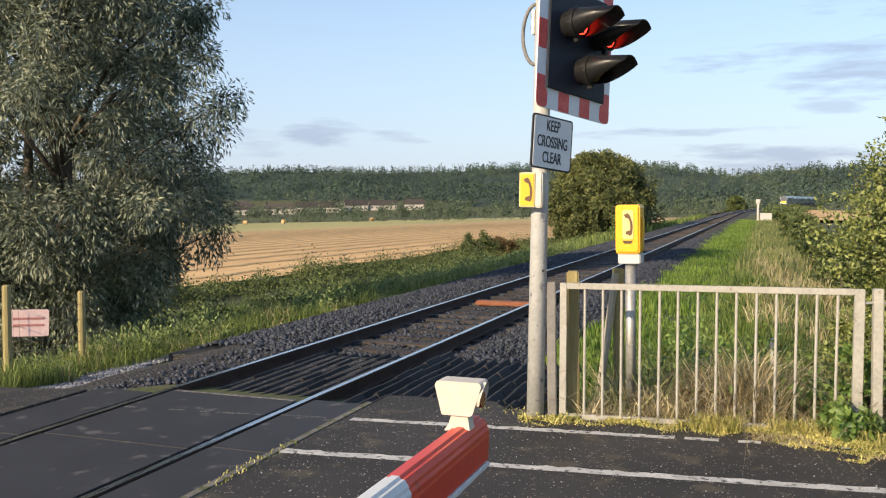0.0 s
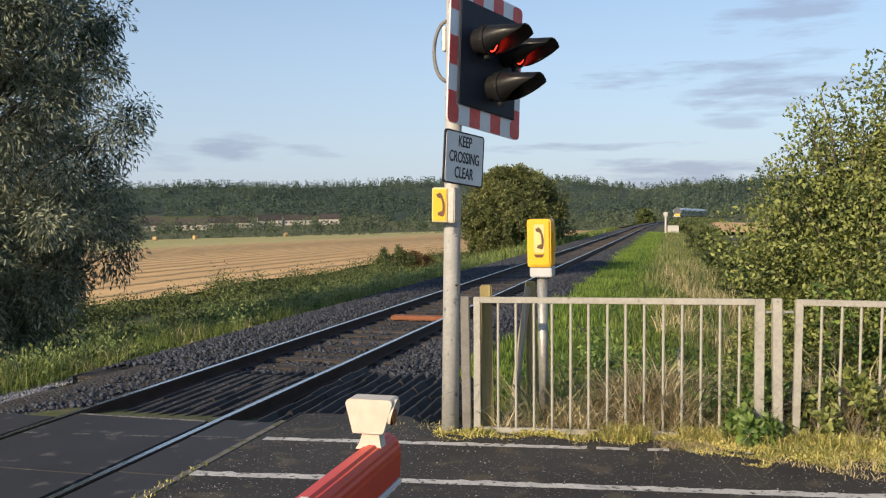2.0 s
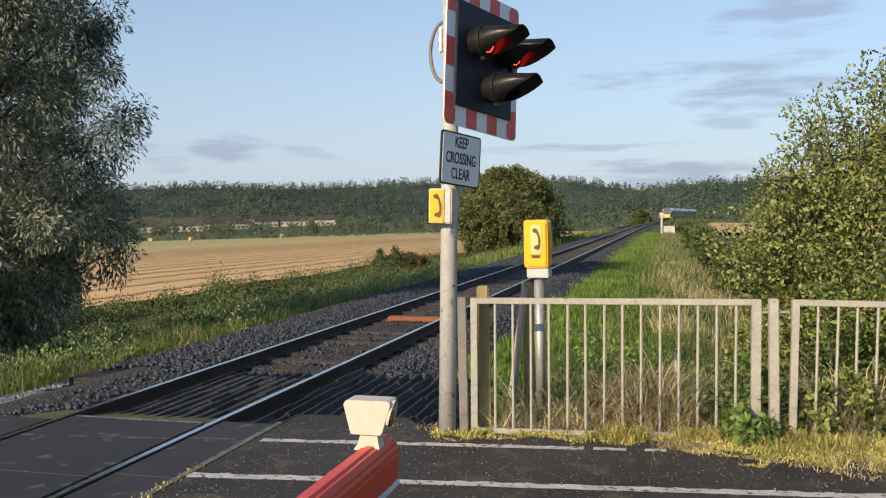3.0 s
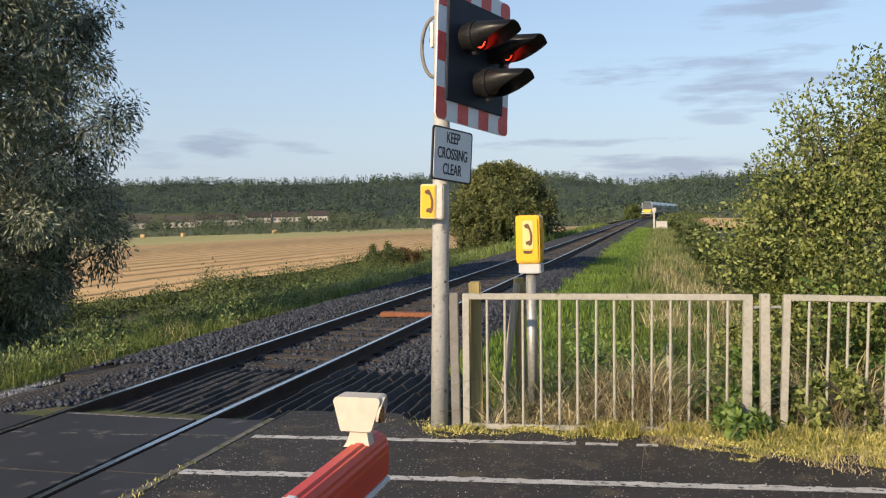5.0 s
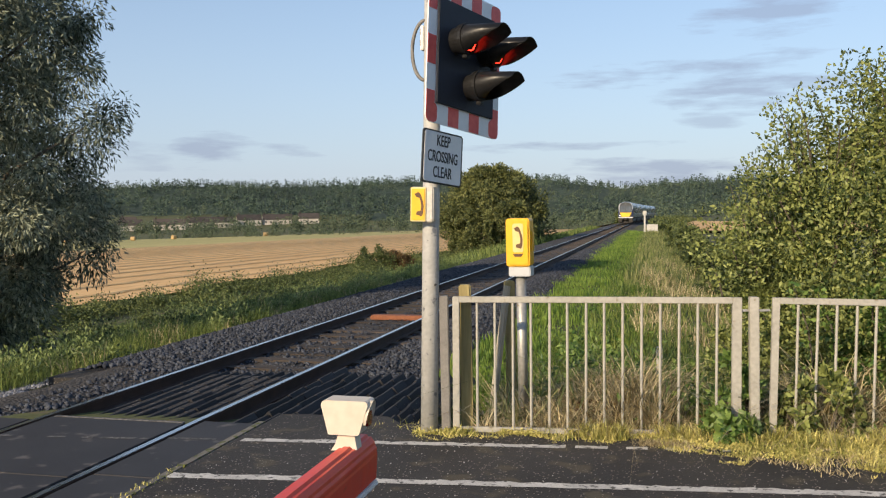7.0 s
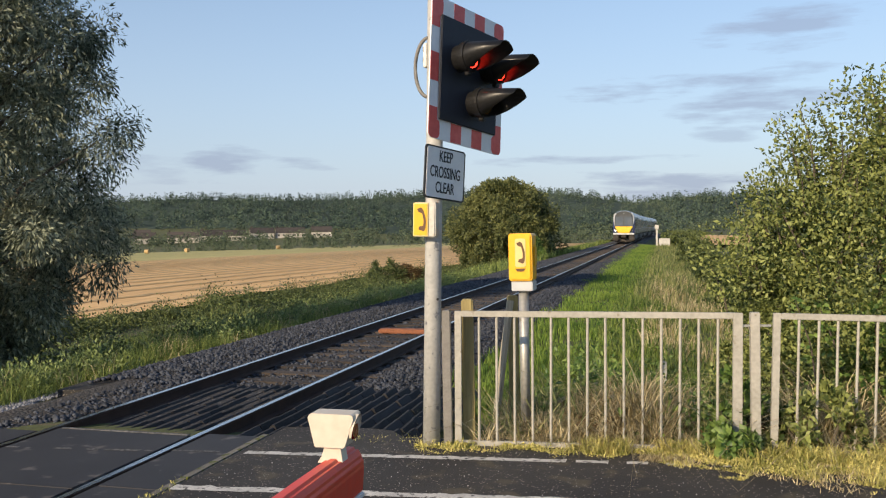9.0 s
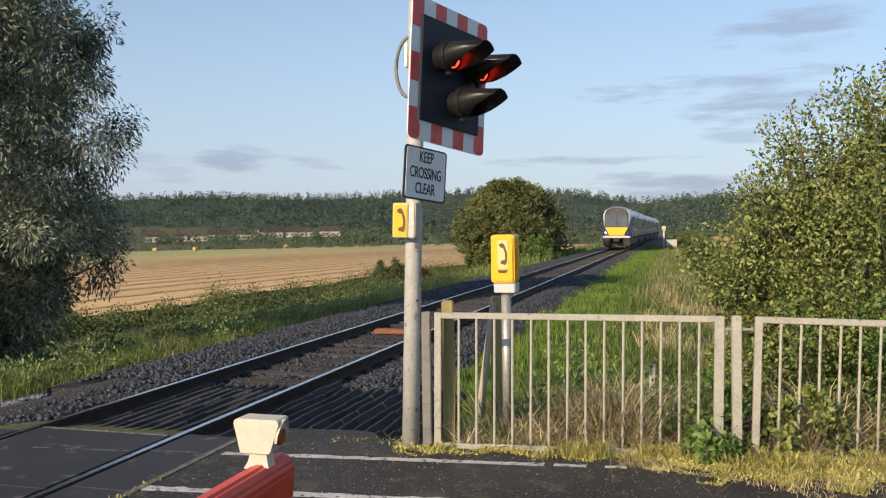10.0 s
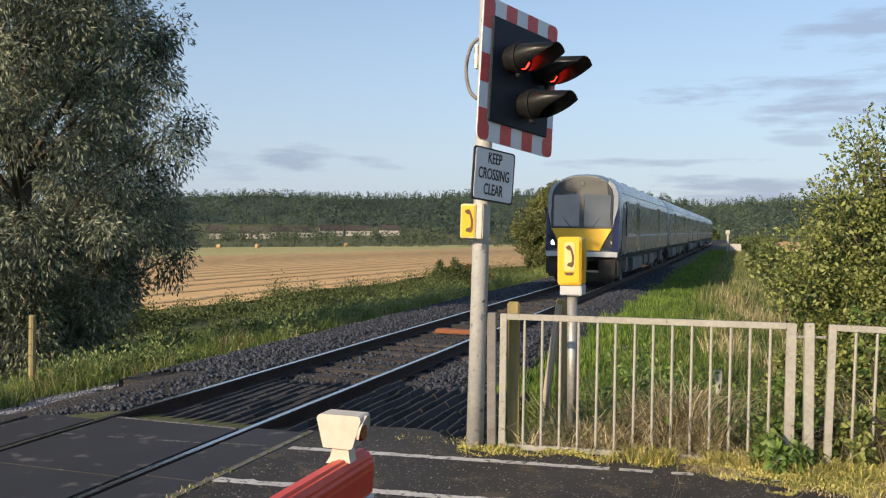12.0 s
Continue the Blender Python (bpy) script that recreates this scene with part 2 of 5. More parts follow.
M_FIELD = material("stubble_field", (0.52, 0.31, 0.12), (0.78, 0.50, 0.22), 0.95, fine=1.4, coarse=0.06, bump=0.4, dist=0.06, stretch=(1.0, 0.22, 1))
M_PASTURE = material("far_pasture", (0.28, 0.27, 0.085), (0.5, 0.42, 0.16), 0.95, fine=0.5, coarse=0.02, bump=0.2, dist=0.1)
M_GRASS = material("grass_blades", (0.05, 0.095, 0.022), (0.28, 0.335, 0.085), 0.7, fine=3, coarse=0.5, bump=0, island=True, translucent=0.3)
M_LUSH = material("lush_grass_blades", (0.06, 0.13, 0.018), (0.24, 0.34, 0.055), 0.7, fine=3, coarse=0.5, bump=0, island=True, translucent=0.3)
M_DRY = material("dry_grass_blades", (0.22, 0.17, 0.075), (0.78, 0.66, 0.4), 0.8, fine=3, coarse=0.6, bump=0, island=True, translucent=0.25)
M_NETTLE = material("embankment_weed_leaves", (0.045, 0.08, 0.026), (0.3, 0.37, 0.125), 0.6, fine=3, coarse=0.35, bump=0, island=True, translucent=0.25)
M_OLIVE = material("olive_bank_grass", (0.075, 0.115, 0.035), (0.34, 0.335, 0.14), 0.8, fine=2, coarse=0.25, bump=0, island=True, translucent=0.25)
M_MOSS = material("yellow_moss_and_grass", (0.26, 0.27, 0.06), (0.8, 0.7, 0.26), 0.9, fine=8, coarse=1.2, bump=0, island=True, translucent=0.2)
M_WILLOW = material("willow_leaves", (0.045, 0.064, 0.042), (0.36, 0.39, 0.27), 0.55, fine=4, coarse=0.5, bump=0, island=True, translucent=0.26)
M_SHRUB = material("shrub_leaves", (0.04, 0.07, 0.018), (0.37, 0.41, 0.125), 0.55, fine=4, coarse=0.8, bump=0, island=True, translucent=0.3)
M_BRIGHT = material("fresh_green_leaves", (0.06, 0.13, 0.028), (0.25, 0.35, 0.085), 0.5, fine=4, coarse=0.8, bump=0, island=True, translucent=0.3)
M_BRAMBLE = material("bramble_leaves", (0.03, 0.052, 0.015), (0.16, 0.19, 0.055), 0.6, fine=4, coarse=0.4, bump=0, island=True, translucent=0.2)
M_RUSSET = material("russet_leaves", (0.09, 0.05, 0.02), (0.2, 0.13, 0.05), 0.7, fine=4, coarse=0.8, bump=0, island=True, translucent=0.2)
M_WOODS = material("far_wood_leaves", (0.028, 0.052, 0.034), (0.135, 0.17, 0.095), 0.8, fine=0.3, coarse=0.012, bump=0, island=True)
# needles lightened and blued: distance haze put into their colour
M_HAZED_CONIFER = material("hazed_conifer_needles", (0.016, 0.036, 0.034), (0.09, 0.135, 0.09), 0.85, fine=0.3, coarse=0.012, bump=0, island=True)
# the gloom between hill trees, painted as a dark colour
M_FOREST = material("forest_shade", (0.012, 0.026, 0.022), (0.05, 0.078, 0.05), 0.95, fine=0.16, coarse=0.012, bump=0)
M_ROUND = material("round_tree_leaves", (0.035, 0.055, 0.018), (0.24, 0.255, 0.085), 0.6, fine=2, coarse=0.3, bump=0, island=True, translucent=0.25)
M_BARK = material("grey_bark", (0.06, 0.05, 0.038), (0.15, 0.125, 0.095), 0.95, fine=18, coarse=3, bump=0.7, dist=0.02, stretch=(1, 1, 0.25))
M_WIRE = material("rusty_wire", (0.1, 0.09, 0.08), (0.2, 0.18, 0.16), 0.6, metal=0.4, fine=30, coarse=4, bump=0)
M_PINK = material("faded_pink_notice", (0.72, 0.5, 0.48), (0.82, 0.62, 0.6), 0.6, fine=20, coarse=5, bump=0.03)
M_PINKBAR = material("faded_red_print", (0.42, 0.16, 0.16), (0.5, 0.22, 0.2), 0.6, fine=20, coarse=5, bump=0)
M_RENDER = material("pale_house_render", (0.34, 0.32, 0.29), (0.62, 0.58, 0.52), 0.9, fine=2, coarse=0.3, bump=0.1, per_object=True)
M_ROOF = material("brown_roof_tiles", (0.035, 0.031, 0.03), (0.075, 0.062, 0.055), 0.9, fine=2, coarse=0.3, bump=0.2, per_object=True)
M_WINDOW = material("dark_window_glass", (0.02, 0.025, 0.03), (0.04, 0.045, 0.05), 0.12, fine=1, coarse=0.3, bump=0)
M_SILVER = material("silver_train_paint", (0.19, 0.23, 0.26), (0.25, 0.29, 0.32), 0.24, metal=0.2, fine=3, coarse=0.4, bump=0.02)
M_TRAINBLUE = material("deep_blue_train_paint", (0.022, 0.03, 0.095), (0.035, 0.045, 0.14), 0.3, fine=3, coarse=0.4, bump=0.02)
M_TRAINYELLOW = material("yellow_train_paint", (0.8, 0.46, 0.01), (0.86, 0.52, 0.02), 0.4, fine=4, coarse=0.6, bump=0.02, stain=(0.6, 0.36, 0.03), stain_at=0.72)
M_TRAINDARK = material("dark_train_front", (0.02, 0.024, 0.026), (0.036, 0.042, 0.045), 0.4, fine=4, coarse=0.6, bump=0.02)
M_TRAINGLASS = material("train_windscreen", (0.05, 0.058, 0.062), (0.11, 0.118, 0.122), 0.06, fine=1, coarse=0.4, bump=0, spec=1.0)
M_SIDEGLASS = material("blue_grey_side_glass", (0.08, 0.105, 0.115), (0.11, 0.138, 0.15), 0.26, fine=2, coarse=0.3, bump=0, spec=0.9)
M_LOWERGREY = material("grey_side_panel", (0.1, 0.118, 0.122), (0.15, 0.168, 0.17), 0.3, fine=3, coarse=0.4, bump=0.02)
M_UNDER = material("grimy_underframe", (0.025, 0.022, 0.02), (0.07, 0.06, 0.05), 0.85, fine=12, coarse=2, bump=0.3)
M_UNDERGREY = material("grimy_grey_equipment_box", (0.11, 0.11, 0.105), (0.2, 0.2, 0.19), 0.75, fine=12, coarse=2, bump=0.2)
M_BUMPER = material("pale_grey_bumper", (0.48, 0.5, 0.52), (0.6, 0.62, 0.64), 0.45, fine=6, coarse=1, bump=0.03)
M_PILLAR = material("silver_corner_paint", (0.3, 0.32, 0.35), (0.4, 0.42, 0.45), 0.35, fine=6, coarse=1, bump=0.03)
M_HEADLIGHT = material("lit_headlight", (1.0, 0.93, 0.75), (1.0, 0.95, 0.8), 0.3, fine=6, coarse=1, bump=0, emit=6.0)
M_DIMLIGHT = material("clear_lamp_glass", (0.5, 0.5, 0.5), (0.65, 0.65, 0.65), 0.15, fine=6, coarse=1, bump=0)
M_ROOFTRAIN = material("grey_train_roof", (0.22, 0.24, 0.26), (0.32, 0.34, 0.36), 0.45, fine=4, coarse=0.6, bump=0.03)
M_CABINET = material("white_cabinet_paint", (0.4, 0.39, 0.36), (0.55, 0.54, 0.5), 0.6, fine=8, coarse=2, bump=0.05)
M_STRAW = material("straw_bale", (0.4, 0.27, 0.12), (0.58, 0.41, 0.2), 0.95, fine=12, coarse=2, bump=0.4)


# ---- mesh helpers ----
def mesh_from(name, verts, faces, mats, smooth=False):
    me = bpy.data.meshes.new(name)
    me.from_pydata(verts, [], faces)
    for m in mats if isinstance(mats, (list, tuple)) else [mats]:
        me.materials.append(m)
    if smooth:
        me.polygons.foreach_set("use_smooth", [True] * len(me.polygons))
    return me


def mesh_np(name, verts, quads, mat):
    """A mesh from numpy arrays: verts (n, 3), faces (m, k)."""
    me = bpy.data.meshes.new(name)
    k = quads.shape[1]
    me.vertices.add(len(verts))
    me.vertices.foreach_set("co", verts.astype(np.float32).ravel())
    me.loops.add(len(quads) * k)
    me.loops.foreach_set("vertex_index", quads.astype(np.int32).ravel())
    me.polygons.add(len(quads))
    me.polygons.foreach_set("loop_start", np.arange(0, len(quads) * k, k, dtype=np.int32))
    me.update(calc_edges=True)
    me.materials.append(mat)
    return me


def part(name, bm, mat, parent, label="", smooth=False):
    me = bpy.data.meshes.new(name)
    bm.normal_update()
    bm.to_mesh(me)
    bm.free()
    me.materials.append(mat)
    if smooth:
        me.polygons.foreach_set("use_smooth", [True] * len(me.polygons))
    ob = new(name, me)
    if parent is not None:
        ob.parent = parent
    return tagged(ob, label)


def empty(name, m=None):
    ob = new(name)
    ob.empty_display_size = 0.1
    if m is not None:
        ob.matrix_basis = m
    return ob


def box(x0, x1, y0, y1, z0, z1, bevel=0.0, bm=None, m=None):
    tgt = bm or bmesh.new()
    b = bmesh.new()
    bmesh.ops.create_cube(b, size=1.0)
    for v in b.verts:
        v.co = Vector(((x0 + x1) / 2 + v.co.x * (x1 - x0), (y0 + y1) / 2 + v.co.y * (y1 - y0), (z0 + z1) / 2 + v.co.z * (z1 - z0)))
    if bevel:
        bmesh.ops.bevel(b, geom=list(b.edges), offset=bevel, segments=2, affect="EDGES")
    if m is not None:
        b.transform(m)
    if bm is None:
        tgt.free()
        return b
    tmp = bpy.data.meshes.new("tmp")
    b.to_mesh(tmp)
    b.free()
    tgt.from_mesh(tmp)
    bpy.data.meshes.remove(tmp)
    return tgt


def tube(points, radii, seg=10, bm=None, cap=True):
    """A tapered tube through points."""
    b = bm or bmesh.new()
    rings = []
    pts = [Vector(p) for p in points]
    for i, p in enumerate(pts):
        d = (pts[min(i + 1, len(pts) - 1)] - pts[max(i - 1, 0)]).normalized()
        side = d.cross(Vector((0, 0, 1)))
        if side.length < 1e-3:
            side = Vector((1, 0, 0))
        side.normalize()
        up = side.cross(d)
        r = radii[i] if isinstance(radii, (list, tuple)) else radii
        rings.append([b.verts.new(p + (side * math.cos(2 * math.pi * k / seg) + up * math.sin(2 * math.pi * k / seg)) * r) for k in range(seg)])
    for a, c in zip(rings, rings[1:]):
        for k in range(seg):
            b.faces.new((a[k], a[(k + 1) % seg], c[(k + 1) % seg], c[k]))
    if cap:
        b.faces.new(list(reversed(rings[0])))
        b.faces.new(rings[-1])
    return b


def prism(outline, y0, y1, bm=None):
    """Extrudes an (x, z) outline along y."""
    b = bm or bmesh.new()
    a = [b.verts.new((x, y0, z)) for x, z in outline]
    c = [b.verts.new((x, y1, z)) for x, z in outline]
    n = len(outline)
    b.faces.new(a)
    b.faces.new(list(reversed(c)))
    for i in range(n):
        b.faces.new((a[(i + 1) % n], a[i], c[i], c[(i + 1) % n]))
    bmesh.ops.recalc_face_normals(b, faces=list(b.faces))
    return b


def rounded(w, h, r, n=5):
    """Outline of a rounded rectangle about the origin."""
    pts = []
    for cx, cz, a0 in ((w / 2 - r, h / 2 - r, 0), (-w / 2 + r, h / 2 - r, 90), (-w / 2 + r, -h / 2 + r, 180), (w / 2 - r, -h / 2 + r, 270)):
        for k in range(n + 1):
            a = radians(a0 + 90 * k / n)
            pts.append((cx + r * math.cos(a), cz + r * math.sin(a)))
    return pts


def lettering(text, size, mat, parent, m, name="lettering", squeeze=1.0):
    """Text of the built-in font as a thin mesh part."""
    cu = bpy.data.curves.new(name, "FONT")
    cu.body = text
    cu.size = size
    cu.align_x = "CENTER"
    cu.extrude = 0.0015
    cu.offset = 0.0012
    tmp = bpy.data.objects.new("tmp", cu)
    scene.collection.objects.link(tmp)
    dg = bpy.context.evaluated_depsgraph_get()
    me = bpy.data.meshes.new_from_object(tmp.evaluated_get(dg))
    bpy.data.objects.remove(tmp)
    me.transform(m @ Matrix.Diagonal((squeeze, 1, 1, 1)))
    me.materials.clear()
    me.materials.append(mat)
    ob = new(name, me)
    ob.parent = parent
    return ob


RNG = np.random.default_rng(7)


def leaf_mesh(name, pts, dirs, length, width, mat, fold=0.25, jitter=0.35):
    """Many small folded leaves: base, two sides and tip for each point."""
    n = len(pts)
    d = dirs / np.maximum(np.linalg.norm(dirs, axis=1, keepdims=True), 1e-6)
    r = RNG.normal(size=(n, 3))
    s = np.cross(d, r)
    s /= np.maximum(np.linalg.norm(s, axis=1, keepdims=True), 1e-6)
    up = np.cross(s, d)
    ln = (length * (1 + jitter * RNG.uniform(-1, 1, n)))[:, None]
    wd = (width * (1 + jitter * RNG.uniform(-1, 1, n)))[:, None]
    v = np.empty((n, 4, 3))
    v[:, 0] = pts
    v[:, 1] = pts + d * ln * 0.45 + s * wd / 2 + up * wd * fold
    v[:, 2] = pts + d * ln
    v[:, 3] = pts + d * ln * 0.45 - s * wd / 2 + up * wd * fold
    b = np.arange(n)[:, None] * 4
    tris = np.concatenate([b + np.array([[0, 1, 2]]), b + np.array([[0, 2, 3]])])
    return mesh_np(name, v.reshape(-1, 3), tris, mat)


def blade_mesh(name, pts, height, width, mat, lean=0.35, jitter=0.5):
    """Grass blades: bent three-point strips."""
    n = len(pts)
    h = (height * (1 + jitter * RNG.uniform(-1, 1, n)))[:, None] if np.isscalar(height) else (height * (1 + jitter * RNG.uniform(-1, 1, n)))[:, None]
    a = RNG.uniform(0, 2 * np.pi, n)
    s = np.stack([np.cos(a), np.sin(a), np.zeros(n)], 1) * width / 2
    b = RNG.uniform(0, 2 * np.pi, n)
    k = (RNG.uniform(0.1, 1.0, n) * lean)[:, None]
    w = np.stack([np.cos(b), np.sin(b), np.zeros(n)], 1)
    z = np.array([[0, 0, 1.0]])
    mid = pts + z * h * 0.6 + w * h * k * 0.3
    tip = pts + z * h * (1 - 0.3 * k) + w * h * k
    v = np.stack([pts - s, pts + s, mid + s * 0.7, mid - s * 0.7, tip], 1)
    i = np.arange(n)[:, None] * 5
    tris = np.concatenate([i + np.array([[0, 1, 2]]), i + np.array([[0, 2, 3]]), i + np.array([[3, 2, 4]])])
    return mesh_np(name, v.reshape(-1, 3), tris, mat)


def clump_points(centres, radii, per):
    """Points in soft shells round clump centres, with outward directions."""
    out, dr = [], []
    for c, r, k in zip(centres, radii, per):
        d = RNG.normal(size=(int(k), 3))
        d /= np.linalg.norm(d, axis=1, keepdims=True)
        out.append(np.asarray(c) + d * r * (RNG.uniform(0.0, 1.0, (int(k), 1)) ** 0.45))
        dr.append(d)
    return np.concatenate(out), np.concatenate(dr)


# ---- the lie of the land ----
GRADE = -0.005
CURVE_FROM, CURVE_R = 143.0, 2092.0


def track_x(y):
    d = np.maximum(np.asarray(y, float) - CURVE_FROM, 0)
    return -0.83 + d * d / (2 * CURVE_R)


def track_z(y):
    return GRADE * np.maximum(np.asarray(y, float), 0)


def smooth(a, b, v):
    k = np.clip((v - a) / (b - a), 0, 1)
    return k * k * (3 - 2 * k)


RIDGE_X = [-2500, -1500, -1000, -780, -590, -463, -313, -135, -32, 52, 200, 500, 1200, 2500]
RIDGE_Z = [19, 22, 22, 26, 38, 36, 40, 41, 29, 33, 30, 26, 27, 25]


def ground_z(x, y):
    x, y = np.asarray(x, float), np.asarray(y, float)
    u = x - track_x(y)
    zt = track_z(y)
    left = np.interp(-u, [0, 1.25, 2.3, 3.3, 5.0, 8, 13, 19, 200, 600], [-0.3, -0.3, -0.36, -0.45, -0.72, -1.5, -2.4, -2.75, -7.0, -11])
    right = np.interp(u, [0, 1.25, 2.0, 3.0, 5.5, 8.5, 16, 60, 400], [-0.3, -0.3, -0.32, -0.3, -0.45, -1.4, -1.6, -2.2, -3])
    z = zt + np.where(u < 0, left, right)
    flat = -0.07 + 0.0 * x
    side = np.interp(x, [-60, -9, -3.2, -2.2], [-2.2, -0.9, -0.25, -0.07])
    k = smooth(-0.1, 2.2, y)
    z = np.where(x < -2.2, side, flat) * (1 - k) + z * k
    roll = 0.06 * np.sin(x * 1.3 + y * 0.7) * np.sin(y * 0.9 - x * 0.4) * smooth(3.4, 7, np.abs(u)) * (1 - smooth(14, 20, np.abs(u))) * k
    hill = smooth(520, 1200, y + 0.18 * np.abs(x)) * (np.interp(x, RIDGE_X, RIDGE_Z) + 8)
    hill = hill * (1 - 0.5 * smooth(1300, 2600, y)) + 5 * smooth(560, 900, y) * np.sin(x * 0.011 + 1) * np.sin(y * 0.009)
    return z + roll + hill


def stretched(lo, hi, near, n, centre=0.0):
    """Grid lines: close together round the centre, wide apart far off."""
    t = np.linspace(-1, 1, n)
    s = near * t + (1 - near) * np.sign(t) * np.abs(t) ** 4
    return np.where(s < 0, centre + s * (centre - lo), centre + s * (hi - centre))


def grid_sheet(name, xs, ys, zf, mat):
    gx, gy = np.meshgrid(xs, ys)
    gz = zf(gx, gy)
    v = np.stack([gx.ravel(), gy.ravel(), gz.ravel()], 1)
    nx, ny = len(xs), len(ys)
    i = (np.arange(ny - 1)[:, None] * nx + np.arange(nx - 1)[None]).ravel()
    return new(name, mesh_np(name, v, np.stack([i, i + 1, i + nx + 1, i + nx], 1), mat))


ground = grid_sheet("ground", stretched(-2600, 2600, 0.02, 210), stretched(-900, 3000, 0.03, 240, 8.0), ground_z, M_SOIL)
ground.data.polygons.foreach_set("use_smooth", [True] * len(ground.data.polygons))
tagged(ground, "rough grassy verge ground reaching to wooded hills", "ground", kind="structure")


def patch(name, near0, near1, far1, far0, na, nb, mat, lift, label, edge=0.0):
    """A sheet of ground cover between four corners, laid just over the ground."""
    a, b = np.meshgrid(np.linspace(0, 1, na), np.linspace(0, 1, nb))
    x = (1 - b) * ((1 - a) * near0[0] + a * near1[0]) + b * ((1 - a) * far0[0] + a * far1[0])
    y = (1 - b) * ((1 - a) * near0[1] + a * near1[1]) + b * ((1 - a) * far0[1] + a * far1[1])
    if edge:
        rim = np.minimum(np.minimum(a, 1 - a), np.minimum(b, 1 - b)) < 1e-6
        x = x + rim * edge * np.sin(y * 0.31 + x * 0.17)
        y = y + rim * edge * np.sin(x * 0.23)
    v = np.stack([x.ravel(), y.ravel(), ground_z(x, y).ravel() + lift], 1)
    i = (np.arange(nb - 1)[:, None] * na + np.arange(na - 1)[None]).ravel()
    ob = new(name, mesh_np(name, v, np.stack([i, i + na, i + na + 1, i + 1], 1), mat))
    return tagged(ob, label, "field", kind="structure")


FIELD = ((-24, 30), (-13, 235), (-48, 272), (-150, -20))
patch("stubble_field", *FIELD, 120, 80, M_FIELD, 0.35, "golden stubble field with straw rows", 0.8)
patch("pasture", FIELD[3], FIELD[2], (-62, 330), (-360, 130), 90, 80, M_PASTURE, 0.28, "pale grazed pasture beyond the stubble", 1.0)
patch("pasture_strip", (-7, 92), (-4.5, 225), (-11, 232), (-16, 100), 40, 20, M_FIELD, 0.3, "dry yellow grass strip beside the line", 0.4)
patch("stubble_field_beyond", (10.5, 150), (17, 330), (80, 340), (60, 160), 60, 40, M_FIELD, 0.5, "small golden field beyond the ditch", 1.0)


# ---- road, deck and markings ----
def slab(name, corners, z0, z1, mat, label, category, kind="structure"):
    bm = bmesh.new()
    top = [bm.verts.new((x, y, z1)) for x, y in corners]
    low = [bm.verts.new((x, y, z0)) for x, y in corners]
    bm.faces.new(top)
    n = len(corners)
    for i in range(n):
        bm.faces.new((top[i], low[i], low[(i + 1) % n], top[(i + 1) % n]))
    bmesh.ops.recalc_face_normals(bm, faces=list(bm.faces))
    ob = part(name, bm, mat, None, label)
    return tagged(ob, "", category, kind=kind)


SKEW = math.tan(radians(6.8))


def ragged(x0, x1, n, base, amp, seed):
    rnd = random.Random(seed)
    return [(x0 + (x1 - x0) * i / n, base + (x0 + (x1 - x0) * i / n) * SKEW + rnd.uniform(-amp, amp)) for i in range(n + 1)]


edge_far = ragged(0.69, 40, 180, 0.1, 0.05, 3)
edge_far = [(x, y + (0.3 if x < 1.9 else 0) - 0.28 * smooth(3.8, 5.4, x) - (0.3 if x > 6 else 0)) for x, y in edge_far]
slab("road", [(0.69, -11)] + [(40, -7.5)] + list(reversed(edge_far)), -0.1, 0.0, M_ASPHALT, "dark worn asphalt road with pale chippings", "road")
slab("road_beyond", [(-2.45, -11), (-2.45, -0.3), (-3.3, -0.5), (-9, -1.4), (-30, -3.6), (-30, -14)], -0.1, -0.01, M_ASPHALT, "dark asphalt road beyond the rails", "road")

deck = empty("crossing_deck")
tagged(deck, "smooth dark grey rubber crossing deck between the rails", "crossing deck", kind="structure")
for cx0, cx1, zs in ((-2.42, -1.745, -0.025), (-1.575, -0.095, -0.012), (0.065, 0.6, -0.003)):
    for k in range(6):
        y1 = 0.03 + 0.12 * (cx0 + cx1) / 2 * 0.6 - k * 1.82
        bm = box(cx0, cx1, y1 - 1.81, y1, -0.14, zs, 0.008)
        part("deck_panel", bm, M_DECK, deck)
part("deck_edge", box(-1.55, -0.12, -0.03, 0.02, -0.05, -0.008, 0.006), M_FAINT, deck, "pale worn edge strip")
kerb = part("kerb", box(0.602, 0.688, -11, 0.12, -0.12, 0.008, 0.012), M_KERB, None, "mossy concrete edging beside the deck")
tagged(kerb, "", "kerb", kind="structure")


def stripe(name, x0, x1, y0, width, mat, gaps, seed, label, z=0.004):
    rnd = random.Random(seed)
    bm = bmesh.new()
    x, last = x0, None
    while x < x1:
        ya = y0 + x * SKEW + rnd.uniform(-0.006, 0.006)
        here = (bm.verts.new((x, ya, z)), bm.verts.new((x, ya + width * rnd.uniform(0.78, 1.04), z)))
        if last and rnd.random() >= gaps:
            bm.faces.new((last[0], here[0], here[1], last[1]))
        last = here
        x += rnd.uniform(0.04, 0.1)
    ob = part(name, bm, mat, None, label)
    return tagged(ob, "", "road marking", kind="structure")


